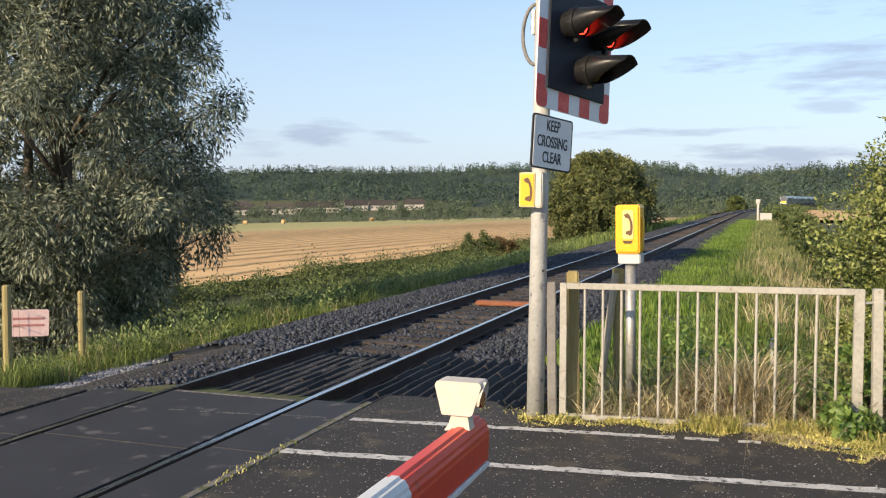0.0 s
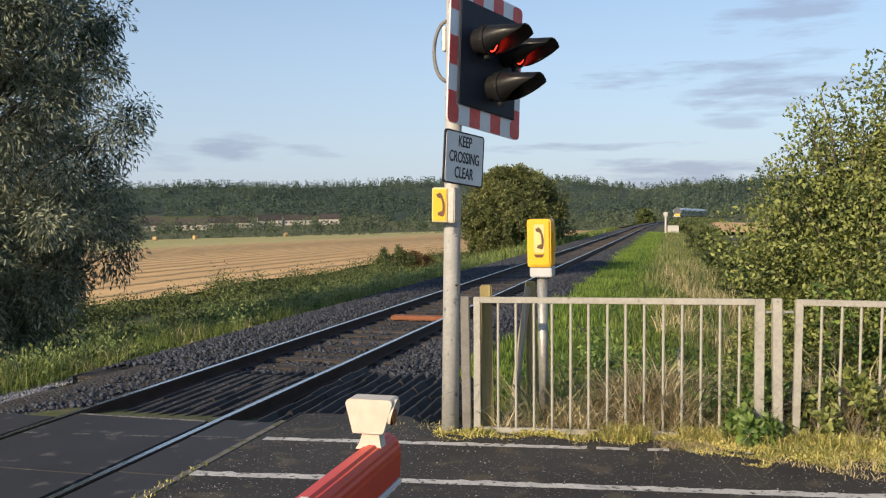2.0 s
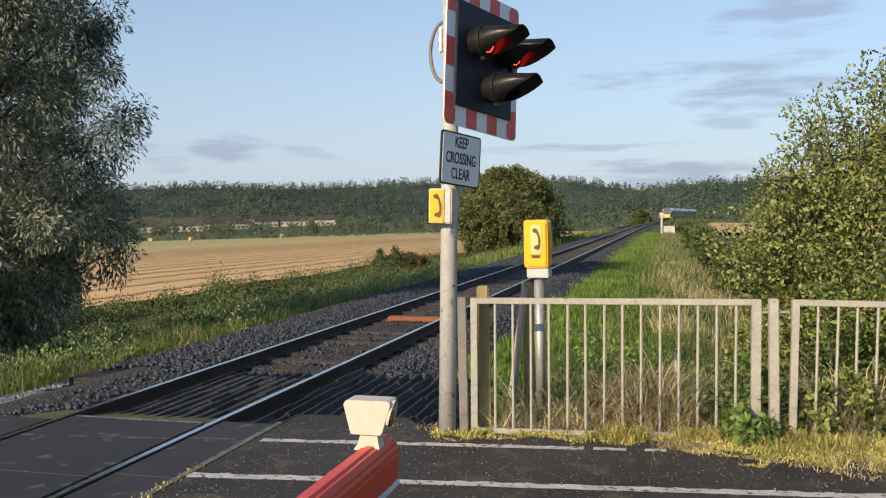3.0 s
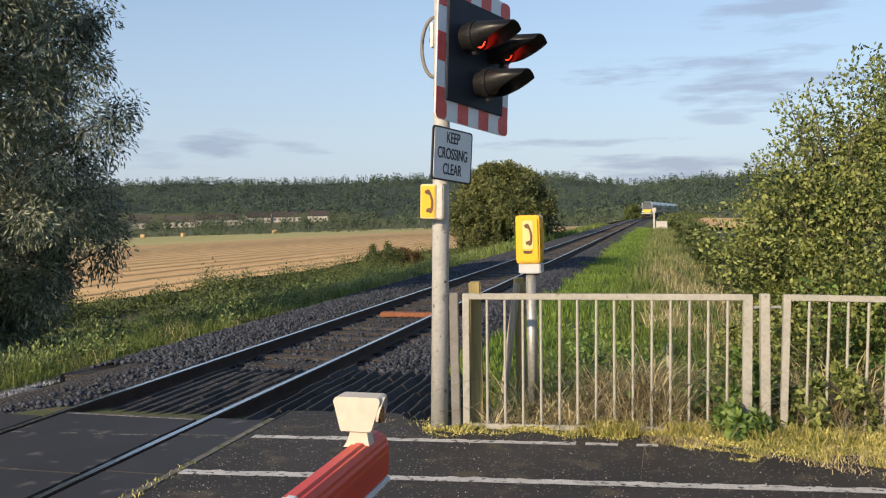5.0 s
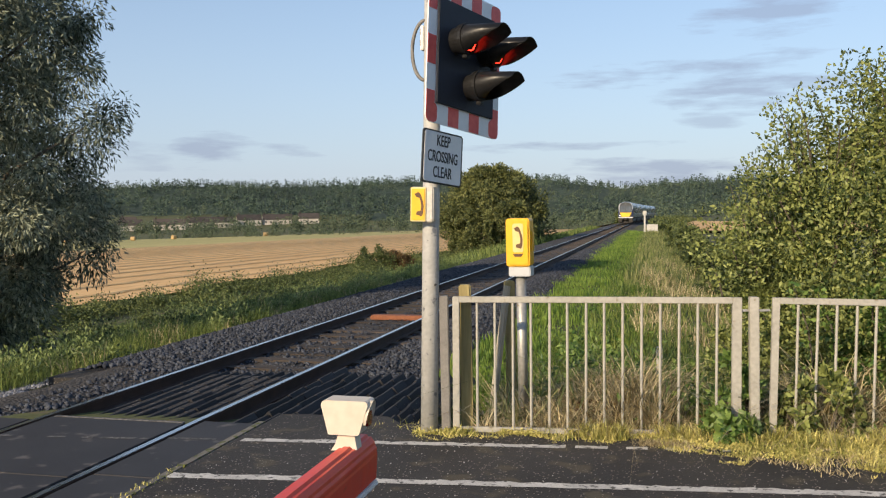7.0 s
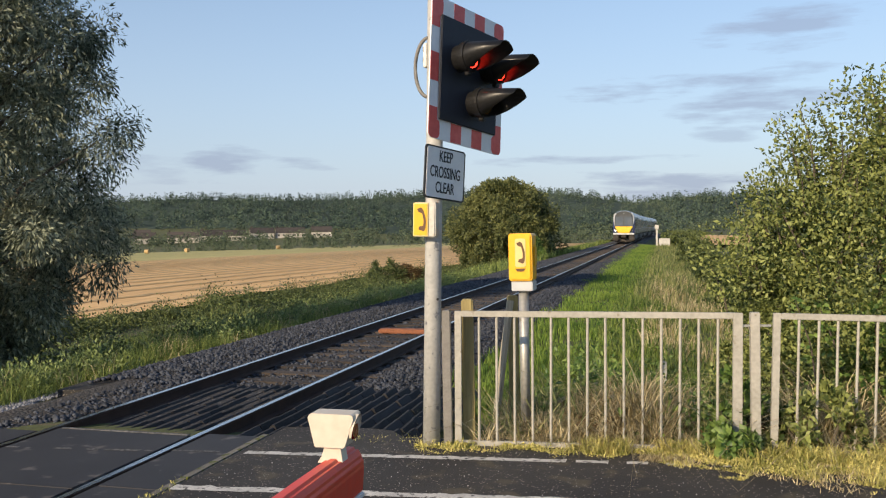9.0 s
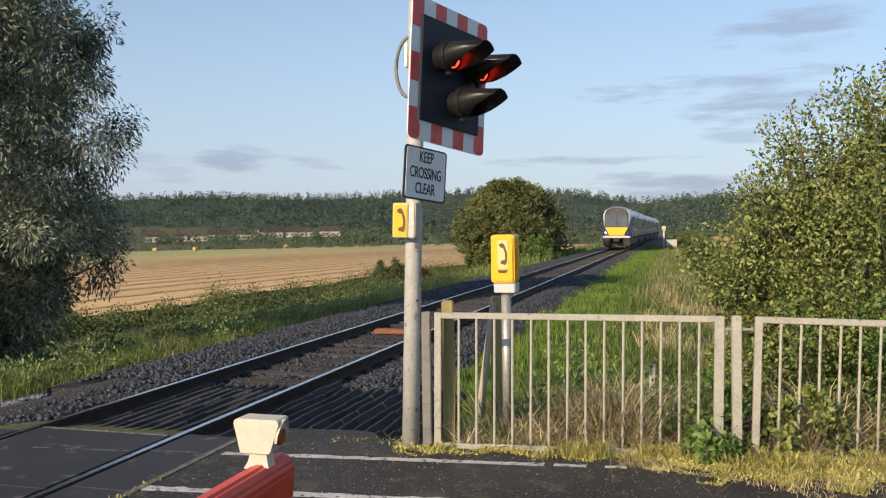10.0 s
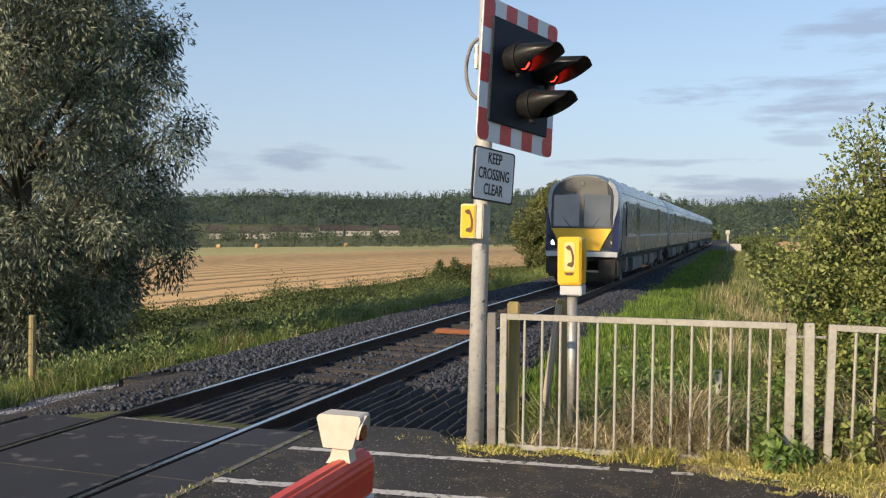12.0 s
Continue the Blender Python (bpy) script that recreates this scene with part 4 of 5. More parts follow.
for p, q in zip(vo, vo[1:]):
    bm.faces.new((p[0], q[0], q[1], p[1]))
part("visor", bm, M_LAMPWHITE, lamp, smooth=True)
part("lamp_foot", prism([(-0.03, 1.3175), (0.026, 1.3175), (0.03, 1.29), (0.034, 1.268), (-0.055, 1.262), (-0.04, 1.285)], -5.17, -5.12), M_LAMPWHITE, boom, "cream lamp bracket")
# pedestal of the arm, behind the viewpoint
ped = part("barrier_pedestal", box(3.1, 3.63, -10.75, -10.22, -0.07, 1.35, 0.03), M_BUMPER, None, "grey barrier machine cabinet at the roadside")
tagged(ped, "", "barrier")

# ---- wire fence with notice beyond the line ----
for (px, py), h in (((-5.75, 3.35), 1.32), ((-4.9, 1.05), 1.42)):
    f = part("fence_stake", tube([(0, 0, -0.4), (0, 0, h - 0.02), (0, 0, h)], [0.058, 0.055, 0.045], 10), M_WOOD, None, "round wooden fence stake in the verge")
    f.matrix_basis = pose(px, py, float(ground_z(px, py)) - 0.02, 0, random.uniform(-1, 1), 0)
    tagged(f, "", "post", group="fence stakes")
wf = empty("wire_fence")
tagged(wf, "sagging rusty wire mesh fence between stakes", "fence")
for (ax, ay), (bx_, by_) in (((-4.9, 1.05), (-5.75, 3.35)),):
    za, zb = float(ground_z(ax, ay)), float(ground_z(bx_, by_))
    for h in (0.2, 0.36, 0.52, 0.68, 0.86, 1.1):
        part("wire", tube([(ax + (bx_ - ax) * k / 4, ay + (by_ - ay) * k / 4, za + (zb - za) * k / 4 + h - 0.05 * math.sin(math.pi * k / 4)) for k in range(5)], 0.004, 5), M_WIRE, wf)
    for k in range(1, 14):
        t = k / 14
        zz0 = za + (zb - za) * t
        part("wire", tube([(ax + (bx_ - ax) * t, ay + (by_ - ay) * t, zz0 + 0.16), (ax + (bx_ - ax) * t, ay + (by_ - ay) * t, zz0 + 1.05)], 0.003, 4), M_WIRE, wf)
notice = empty("notice_board", pose(-4.98, 1.5, 0.34, 0, 2, 42))
tagged(notice, "faded pink notice hung on the wire fence", "sign")
part("plate", prism(rounded(0.5, 0.36, 0.03), -0.012, 0.0), M_PINK, notice)
for zc in (0.06, -0.03):
    part("text_bar", box(-0.19, 0.19, -0.016, -0.0125, zc - 0.014, zc + 0.014, 0), M_PINKBAR, notice, "faded red bar")

# ---- lineside signal and cabinet far down the line ----
sg = empty("lineside_post", pose(3.25, 104, float(ground_z(3.25, 104)) + 0.1))
tagged(sg, "white lineside post with a square head", "signal")
part("mast", box(-0.11, 0.11, -0.11, 0.11, -0.2, 2.0, 0.02), M_CABINET, sg)
part("head", box(-0.24, 0.24, -0.2, 0.15, 2.0, 2.5, 0.03), M_CABINET, sg, "square white head")
cb = part("lineside_cabinet", box(-0.65, 0.65, -0.4, 0.4, -0.2, 0.75, 0.03), M_CABINET, None, "low white equipment cabinet beside the line")
cb.matrix_basis = pose(4.15, 103, float(ground_z(4.15, 103)) + 0.3)
tagged(cb, "", "cabinet")


# ---- the train ----
CAR_LEN = 23.0
HALF = 1.37


def section(k=1.0, top=3.92, low=1.02):
    """Body cross-section, from one skirt over the roof to the other."""
    pts = [(-HALF + 0.05, low), (-HALF, low + 0.35), (-HALF, 2.0), (-HALF, 2.6)]
    for a in (12, 24, 36, 48, 60, 72, 82):
        c, q = math.cos(radians(a)) ** 0.72, math.sin(radians(a)) ** 0.86
        pts.append((-HALF * c, 2.6 + (top - 2.6) * q))
    pts.append((0, top))
    full = pts + [(-x, z) for x, z in reversed(pts[:-1])]
    return [(x * k, z) for x, z in full]


def loft(rings, bm=None, caps=(True, True)):
    b = bm or bmesh.new()
    rv = [[b.verts.new(p) for p in r] for r in rings]
    for a, c in zip(rv, rv[1:]):
        for i in range(len(a)):
            j = (i + 1) % len(a)
            b.faces.new((a[i], a[j], c[j], c[i]))
    if caps[0]:
        b.faces.new(list(reversed(rv[0])))
    if caps[1]:
        b.faces.new(rv[-1])
    bmesh.ops.recalc_face_normals(b, faces=list(b.faces))
    return b


def front_y(z):
    """The nose leans back with height."""
    return 0.11 * max(0.0, z - 1.9)


def nose_patch(outline, proud, bm=None):
    """A plate on the nose that follows its lean and bows back at the corners."""
    b = bm or bmesh.new()
    f = [b.verts.new((x, front_y(z) - proud + 0.35 * max(0.0, abs(x) - 1.02), z)) for x, z in outline]
    r = [b.verts.new((x, front_y(z) + 0.12 + 0.35 * max(0.0, abs(x) - 1.02), z)) for x, z in outline]
    n = len(outline)
    b.faces.new(f)
    for i in range(n):
        b.faces.new((f[i], r[i], r[(i + 1) % n], f[(i + 1) % n]))
    bmesh.ops.recalc_face_normals(b, faces=list(b.faces))
    return b


def rail_car(lead, label):
    """One car; its front end is at y = 0 and it reaches back along +y."""
    car = empty("rail_car")
    car.scale = (0.985, 1.0, 1.045)
    tagged(car, label, "train", group="cars of the train")
    rings = []
    if lead:
        for y, k, lift in ((0.10, 0.86, 0.10), (0.28, 0.94, 0.05), (0.62, 0.985, 0.02), (1.15, 1.0, 0.0)):
            rings.append([(x, y + front_y(z) * (1 - (y - 0.1) / 1.05) * 0.98, z - (lift if z > 3.0 else 0)) for x, z in section(k)])
    else:
        rings.append([(x, 0.15, z) for x, z in section(0.97)])
        rings.append([(x, 0.25, z) for x, z in section()])
    rings.append([(x, CAR_LEN - 0.25, z) for x, z in section()])
    rings.append([(x, CAR_LEN - 0.15, z) for x, z in section(0.97)])
    shell = part("body", loft(rings), M_SILVER, car, "silver-grey car body")
    shell.data.polygons.foreach_set("use_smooth", [len(p.vertices) == 4 for p in shell.data.polygons])
    for s in (-1, 1):
        part("roof_edge", box(min(s * 1.16, s * 1.27), max(s * 1.16, s * 1.27), 1.3, CAR_LEN - 0.3, 3.2, 3.29, 0.02), M_BUMPER, car, "pale roof edge strip")
        part("side_stripe", box(min(s * 1.371, s * 1.378), max(s * 1.371, s * 1.378), 2.2, CAR_LEN - 0.4, 1.72, 1.80, 0), M_BUMPER, car, "pale stripe along the side")
        doors = (5.6, 15.8)
        for d in doors:
            dr = part("door", box(min(s * 1.372, s * 1.381), max(s * 1.372, s * 1.381), d, d + 1.35, 1.12, 3.05, 0.004), M_SILVER, car, "sliding passenger door")
            for q in (0.12, 0.74):
                part("door_window", box(min(s * 1.382, s * 1.387), max(s * 1.382, s * 1.387), d + q, d + q + 0.48, 1.95, 2.85, 0.002), M_WINDOW, dr)
            part("door_seal", box(min(s * 1.382, s * 1.386), max(s * 1.382, s * 1.386), d + 0.66, d + 0.69, 1.12, 3.05, 0), M_BLACK, dr)
        spans = [(2.75 if lead else 0.6, 5.55), (6.98, 11.3), (11.36, 15.75), (17.18, 22.4)]
        for a, b in spans:
            part("side_window", box(min(s * 1.3715, s * 1.379), max(s * 1.3715, s * 1.379), a, b, 1.9, 2.96, 0.003), M_SIDEGLASS, car, "dark blue-grey window band")
            part("lower_panel", box(min(s * 1.3715, s * 1.376), max(s * 1.3715, s * 1.376), a, b, 1.12, 1.7, 0.002), M_LOWERGREY, car, "grey lower side panel")
        if lead:
            part("cab_door", box(min(s * 1.372, s * 1.38), max(s * 1.372, s * 1.38), 2.0, 2.7, 1.15, 3.0, 0.004), M_LOWERGREY, car, "narrow cab door")
            part("handrail", tube([(s * 1.41, 1.9, 1.75), (s * 1.41, 1.9, 2.75)], 0.02, 6), M_BLACK, car, "black handrail")
    for k in range(5):
        part("roof_pod", box(-0.55, 0.55, 3.2 + k * 3.9, 5.2 + k * 3.9, 3.84, 3.915, 0.02), M_ROOFTRAIN, car, "grey roof equipment pod")
    # underframe
    for yc in (3.3, CAR_LEN - 3.6):
        bg = part("bogie", box(-1.12, 1.12, yc - 1.55, yc + 1.55, 0.48, 0.7, 0.03), M_UNDER, car, "grimy bogie frame")
        for yw in (yc - 1.2, yc + 1.2):
            for s in (-1, 1):
                part("wheel", tube([(s * 0.78, yw, 0.42), (s * 0.91, yw, 0.42)], [0.42, 0.42], 22), M_UNDERGREY, bg, "steel wheel")
            part("axle_box", box(0.98, 1.22, yw - 0.2, yw + 0.2, 0.3, 0.66, 0.04), M_UNDER, bg)
            part("axle_box", box(-1.22, -0.98, yw - 0.2, yw + 0.2, 0.3, 0.66, 0.04), M_UNDER, bg)
        part("spring", box(1.0, 1.28, yc - 0.35, yc + 0.35, 0.4, 0.98, 0.04), M_UNDERGREY, bg)
        part("yaw_arm", tube([(1.2, yc - 1.9, 1.0), (1.22, yc - 0.9, 0.62)], 0.06, 8), M_UNDERGREY, bg, "pale slanting damper arm")
    for a, b, lo in ((5.6, 9.6, 0.36), (10.3, 12.0, 0.46), (12.9, 15.6, 0.38), (16.1, 17.1, 0.5)):
        for s in (-1, 1):
            part("equipment_box", box(min(s * 0.4, s * 1.25), max(s * 0.4, s * 1.25), a, b, lo, 0.9, 0.05), M_UNDERGREY, car, "grimy grey underfloor box")
    part("floor_pan", box(-1.25, 1.25, 0.4, CAR_LEN - 0.4, 0.9, 1.05, 0.02), M_UNDER, car)
    part("gangway", box(-0.6, 0.6, CAR_LEN - 0.16, CAR_LEN + 0.1, 1.05, 3.2, 0.03), M_UNDER, car, "black gangway bellows")
    if not lead:
        return car
    # the nose
    part("nose_surround", nose_patch([(-1.1, 2.0), (1.1, 2.0), (1.12, 2.6), (1.11, 3.1), (1.04, 3.35), (0.88, 3.56), (0.6, 3.72), (0.3, 3.79), (0, 3.81), (-0.3, 3.79), (-0.6, 3.72), (-0.88, 3.56), (-1.04, 3.35), (-1.11, 3.1), (-1.12, 2.6)], 0.02), M_TRAINDARK, car, "dark rounded nose surround")
    for s in (-1, 1):
        part("windscreen", nose_patch([(s * 0.09, 2.06), (s * 1.03, 2.06), (s * 1.05, 3.14), (s * 0.09, 3.18)][::s], 0.028), M_TRAINGLASS, car, "large windscreen pane")
        part("pillar", nose_patch([(s * 1.125, 2.0), (s * 1.2, 2.35), (s * 1.3, 2.75), (s * 1.29, 3.2), (s * 1.16, 3.5), (s * 0.95, 3.66), (s * 0.92, 3.56), (s * 1.07, 3.35), (s * 1.135, 3.1), (s * 1.14, 2.6)][::s], 0.015), M_PILLAR, car, "pale corner pillar")
        # blue sweep on the corner and side
        bm = bmesh.new()
        vv = [bm.verts.new(p) for p in ((s * 1.378, 0.75, 1.1), (s * 1.378, 2.5, 1.1), (s * 1.378, 2.1, 1.9), (s * 1.378, 1.35, 2.9), (s * 1.378, 1.15, 2.6))]
        bm.faces.new(vv)
        rr = bmesh.ops.extrude_face_region(bm, geom=list(bm.faces))
        bmesh.ops.translate(bm, vec=(-s * 0.02, 0, 0), verts=[q for q in rr["geom"] if isinstance(q, bmesh.types.BMVert)])
        bmesh.ops.recalc_face_normals(bm, faces=list(bm.faces))
        part("blue_sweep", bm, M_TRAINBLUE, car, "deep blue sweep on the corner")
        part("blue_corner", nose_patch([(s * 1.02, 1.25), (s * 1.33, 1.2), (s * 1.34, 2.7), (s * 1.24, 2.3), (s * 1.13, 1.9)][::s], 0.018), M_TRAINBLUE, car, "deep blue corner panel")
        hl = part("headlight", nose_patch([(s * 0.78, 1.28), (s * 1.1, 1.28), (s * 1.2, 1.6), (s * 1.14, 1.94), (s * 1.06, 1.86), (s * 0.84, 1.5)][::s], 0.03), M_TRAINDARK, car, "angular headlight unit")
        part("beam", tube([(s * 1.03, 0.05, 1.5), (s * 1.03, 0.0, 1.5)], [0.09, 0.085], 14), M_HEADLIGHT if s < 0 else M_DIMLIGHT, hl, "bright headlamp" if s < 0 else "")
        if s > 0:
            part("beam", tube([(1.06, 0.06, 1.72), (1.06, 0.02, 1.72)], [0.07, 0.065], 14), M_HEADLIGHT, hl, "bright headlamp")
        part("side_skirt", box(min(s * 0.62, s * 1.34), max(s * 0.62, s * 1.34), 0.12, 1.3, 0.3, 1.0, 0.1), M_UNDER, car, "dark grey valance beside the coupler")
        part("mirror", box(min(s * 1.3, s * 1.36), max(s * 1.3, s * 1.36), 0.75, 0.8, 2.5, 2.75, 0.01), M_BLACK, car)
        part("wiper", tube([(s * 0.35, -0.02, 1.98), (s * 0.75, 0.05, 2.45)], 0.014, 6), M_BLACK, car, "black wiper arm")
    part("yellow_panel", nose_patch([(-0.7, 1.24), (0.7, 1.24), (0.82, 1.5), (1.1, 1.99), (-1.1, 1.99), (-0.82, 1.5)], 0.03), M_TRAINYELLOW, car, "bright yellow warning panel")
    part("centre_pillar", nose_patch([(-0.085, 2.02), (0.085, 2.02), (0.085, 3.2), (-0.085, 3.2)], 0.033), M_TRAINDARK, car)
    part("top_lamp", tube([(0, front_y(3.54) - 0.01, 3.54), (0, front_y(3.54) - 0.05, 3.54)], [0.09, 0.075], 16), M_LOWERGREY, car, "round top marker lamp")
    part("bumper", nose_patch([(-1.3, 1.02), (1.3, 1.02), (1.32, 1.19), (-1.32, 1.19)], 0.06), M_BUMPER, car, "pale grey bumper bar")
    part("coupler", box(-0.2, 0.2, -0.12, 0.5, 0.62, 0.98, 0.04), M_RAILSIDE, car, "rusty steel coupler")
    part("coupler_head", box(-0.28, 0.28, -0.2, -0.121, 0.68, 0.92, 0.03), M_UNDER, car)
    part("deflector", box(-1.1, 1.1, 0.7, 0.8, 0.16, 0.45, 0.02), M_UNDER, car, "dark obstacle deflector")
    for s in (-1, 1):
        part("lifeguard", box(min(s * 0.72, s * 0.86), max(s * 0.72, s * 0.86), 0.72, 0.9, 0.1, 0.62, 0.02), M_UNDER, car)
    return car


cars = [rail_car(True, "silver train car with yellow and dark nose"), rail_car(False, "silver train car in the middle of the set"), rail_car(False, "silver train car in the middle of the set"), rail_car(False, "silver train car in the middle of the set"), rail_car(False, "silver train car at the end of the set")]


def train_front(t):
    return 24.62 + 27.6 * (12.0 - t)


def car_pose(s):
    """Stands a car on the curve with its bogies on the line; y grows backwards along the train."""
    ya, yb = s + 3.3, s + CAR_LEN - 3.6
    xa, xb = float(track_x(ya)), float(track_x(yb))
    za, zb = float(track_z(ya)), float(track_z(yb))
    yaw = math.atan2(-(xb - xa), yb - ya)
    pitch = math.atan2(zb - za, yb - ya)
    return Matrix.Translation((xa, ya, za - 0.01)) @ Euler((pitch, 0, yaw)).to_matrix().to_4x4() @ Matrix.Translation((0, -3.3, 0))


def motions():
    for i, car in enumerate(cars):
        rows = []
        for k in range(0, 49):
            t = k * 0.25
            rows.append((t, car_pose(train_front(t) + i * (CAR_LEN + 0.15))))
        walk(car, rows)


# ---- vegetation ----
def stuff(name, me, label, category):
    return tagged(new(name, me), label, category, kind="stuff")


def limb_tree(name, x, y, height, spread, trunk_r, clumps, leaves, length, width, leaf_mat, label, droop=0.0, low=0.25, seed=1, sub=None, squash=1.0):
    """A tapered trunk with forked limbs and a crown of leaf clumps at their ends."""
    rnd = random.Random(seed)
    z0 = float(ground_z(x, y))
    tree = empty(name, pose(x, y, z0 - 0.1))
    tagged(tree, label, "tree")
    bm = bmesh.new()
    top = Vector((0.15, 0.1, height * 0.8))
    tube([(0, 0, 0), (0.05, 0.0, height * 0.25), (0.1, 0.05, height * 0.5), tuple(top)], [trunk_r, trunk_r * 0.8, trunk_r * 0.5, trunk_r * 0.15], 10, bm)
    cs, rs, ks = [], [], []
    for i in range(clumps):
        a = rnd.uniform(0, 2 * math.pi)
        f = rnd.uniform(low, 1.0)
        prof = math.sin(math.pi * min(1, 0.18 + 0.8 * f)) ** 0.6
        waist = 0.6 + 0.4 * min(1.0, max(0.0, (f - 0.17) / 0.1)) if droop else 1.0
        rad = waist * spread * prof * (rnd.uniform(0.3, 1.0) ** 0.5) * rnd.uniform(0.8, 1.1)
        p = Vector((rad * math.cos(a), rad * math.sin(a) * squash, height * f - droop * rad * 0.3))
        st = Vector((0.08, 0.03, max(0.3, p.z - rad * 0.7 - 0.3)))
        if i % 14 == 0:
            mid = (st + p) / 2 + Vector((0, 0, 0.15 * rad))
            tube([tuple(st), tuple(mid), tuple(p)], [trunk_r * 0.3, trunk_r * 0.18, trunk_r * 0.05], 6, bm)
        cs.append(p)
        rs.append(spread * rnd.uniform(0.1, 0.22))
        ks.append(leaves / clumps)
    part("trunk", bm, M_BARK, tree, "grey forked trunk", smooth=True)
    pts, dr = clump_points(cs, rs, ks)
    dr = dr * 0.7 + RNG.normal(size=dr.shape) * 0.4 + np.array([0, 0, -droop])
    ob = new("crown", leaf_mesh("crown", pts, dr, length, width, leaf_mat))
    ob.parent = tree
    return tree


limb_tree("willow_tree", -10.25, 7.9, 13.0, 3.5, 0.24, 640, 235000, 0.14, 0.034, M_WILLOW, "tall grey-green willow with drooping leaves", droop=0.6, low=0.02, seed=5)
limb_tree("willow_tree", -14.8, 11.5, 12.0, 3.3, 0.24, 330, 95000, 0.16, 0.046, M_WILLOW, "grey-green willow behind the wire fence", droop=0.6, low=0.05, seed=9)
limb_tree("round_tree", -9.8, 72, 7.6, 4.9, 0.3, 200, 60000, 0.26, 0.12, M_ROUND, "rounded sunlit green tree beside the line", droop=0.0, low=0.1, seed=3)
limb_tree("round_tree", -7.2, 66, 4.0, 2.3, 0.2, 90, 22000, 0.24, 0.11, M_ROUND, "lower rounded bush in front of a tree", droop=0.0, low=0.08, seed=4)


def bush(name, x, y, rx, ry, h, clumps, leaves, length, width, mat, label, seed, sprigs=0, z=None):
    """A many-stemmed shrub with an uneven top and loose sprigs."""
    rnd = random.Random(seed)
    z0 = float(ground_z(x, y)) if z is None else z
    b = empty(name, pose(x, y, z0 - 0.05))
    tagged(b, label, "bush")
    bm = bmesh.new()
    cs, rs, ks = [], [], []
    for i in range(clumps):
        a = rnd.uniform(0, 2 * math.pi)
        q = math.sqrt(rnd.uniform(0, 1))
        p = Vector((rx * q * math.cos(a), ry * q * math.sin(a), h * rnd.uniform(0.08, 1.0) * (1 - 0.45 * q ** 2)))
        cs.append(p)
        rs.append(0.24 * min(rx, h) * rnd.uniform(0.6, 1.2))
        ks.append(leaves / clumps)
        if i % 3 == 0:
            tube([(p.x * 0.2, p.y * 0.2, 0), (p.x * 0.6, p.y * 0.6, p.z * 0.6), tuple(p)], [0.025, 0.016, 0.006], 5, bm)
    for i in range(sprigs):
        a = rnd.uniform(0, 2 * math.pi)
        q = rnd.uniform(0.2, 0.95)
        p = Vector((rx * q * math.cos(a), ry * q * math.sin(a), h * (1 - 0.45 * q * q) * 0.85))
        e = p + Vector((0.25 * math.cos(a), 0.25 * math.sin(a), rnd.uniform(0.5, 1.0)))
        tube([tuple(p), tuple((p + e) / 2 + Vector((0.04, 0, 0))), tuple(e)], [0.012, 0.008, 0.003], 5, bm)
        for k in range(9):
            cs.append(p.lerp(e, k / 8))
            rs.append(0.07)
            ks.append(9)
    part("branchwork", bm, M_BARK, b, "thin grey-brown branching stem")
    pts, dr = clump_points(cs, rs, ks)
    dr = dr * 0.6 + RNG.normal(size=dr.shape) * 0.6 + np.array([0, 0, 0.15])
    ob = new("foliage", leaf_mesh("foliage", pts, dr, length, width, mat))
    ob.parent = b
    return b


bush("tall_shrub", 7.5, 3.4, 2.5, 1.9, 5.3, 150, 90000, 0.06, 0.034, M_SHRUB, "tall yellow-green shrub leaning over the railing", 21, sprigs=26)
bush("tall_shrub", 9.4, 3.2, 2.2, 1.8, 6.6, 110, 56000, 0.07, 0.042, M_BRIGHT, "tall green shrub behind the railing", 22, sprigs=14)
bush("tall_shrub", 6.6, 1.9, 1.0, 0.8, 2.3, 50, 13000, 0.07, 0.045, M_BRIGHT, "bright green leafy shrub growing through the railing", 23, sprigs=4)
bush("tall_shrub", 6.75, 4.2, 1.3, 1.2, 4.1, 70, 30000, 0.06, 0.034, M_SHRUB, "loose leafy shrub with sprigs against the sky", 27, sprigs=22)
bush("tall_shrub", 6.3, 3.6, 0.8, 0.8, 4.3, 36, 12000, 0.055, 0.032, M_SHRUB, "loose shrub with bare sprigs against the sky", 28, sprigs=34)
bush("tall_shrub", 5.75, 4.3, 0.6, 0.7, 3.2, 22, 6000, 0.055, 0.032, M_SHRUB, "slender shrub with leafy sprigs against the sky", 29, sprigs=30)
bush("creeper", 5.05, 0.25, 0.24, 0.2, 0.5, 16, 700, 0.085, 0.07, M_BRIGHT, "fresh green weed at the foot of the railing", 24)
bush("creeper", 5.0, 0.75, 0.35, 0.3, 1.0, 22, 1500, 0.08, 0.055, M_BRIGHT, "climbing green weed behind the railing", 25)
bush("creeper", 5.75, 0.55, 0.4, 0.25, 0.9, 22, 1800, 0.075, 0.05, M_SHRUB, "creeper climbing on the railing", 26)
for k, (x, y, r, h) in enumerate(((8.0, 12, 1.3, 0.9), (7.7, 18, 1.4, 1.1), (7.2, 24, 1.4, 1.3), (7.3, 30, 1.5, 1.2), (7.0, 37, 1.5, 1.3), (7.0, 46, 1.6, 1.3), (7.0, 58, 1.7, 1.3), (7.2, 72, 1.8, 1.3), (7.4, 90, 2.0, 1.4), (7.6, 112, 2.2, 1.4), (9.8, 12, 2.0, 2.4), (11.5, 22, 2.6, 2.2))):
    bush("bramble_bush", x, y, r, r * 1.6, h, 50, 7000, 0.09 + 0.002 * y, 0.06 + 0.0015 * y, M_BRAMBLE, "dark bramble thicket in the ditch", 40 + k)
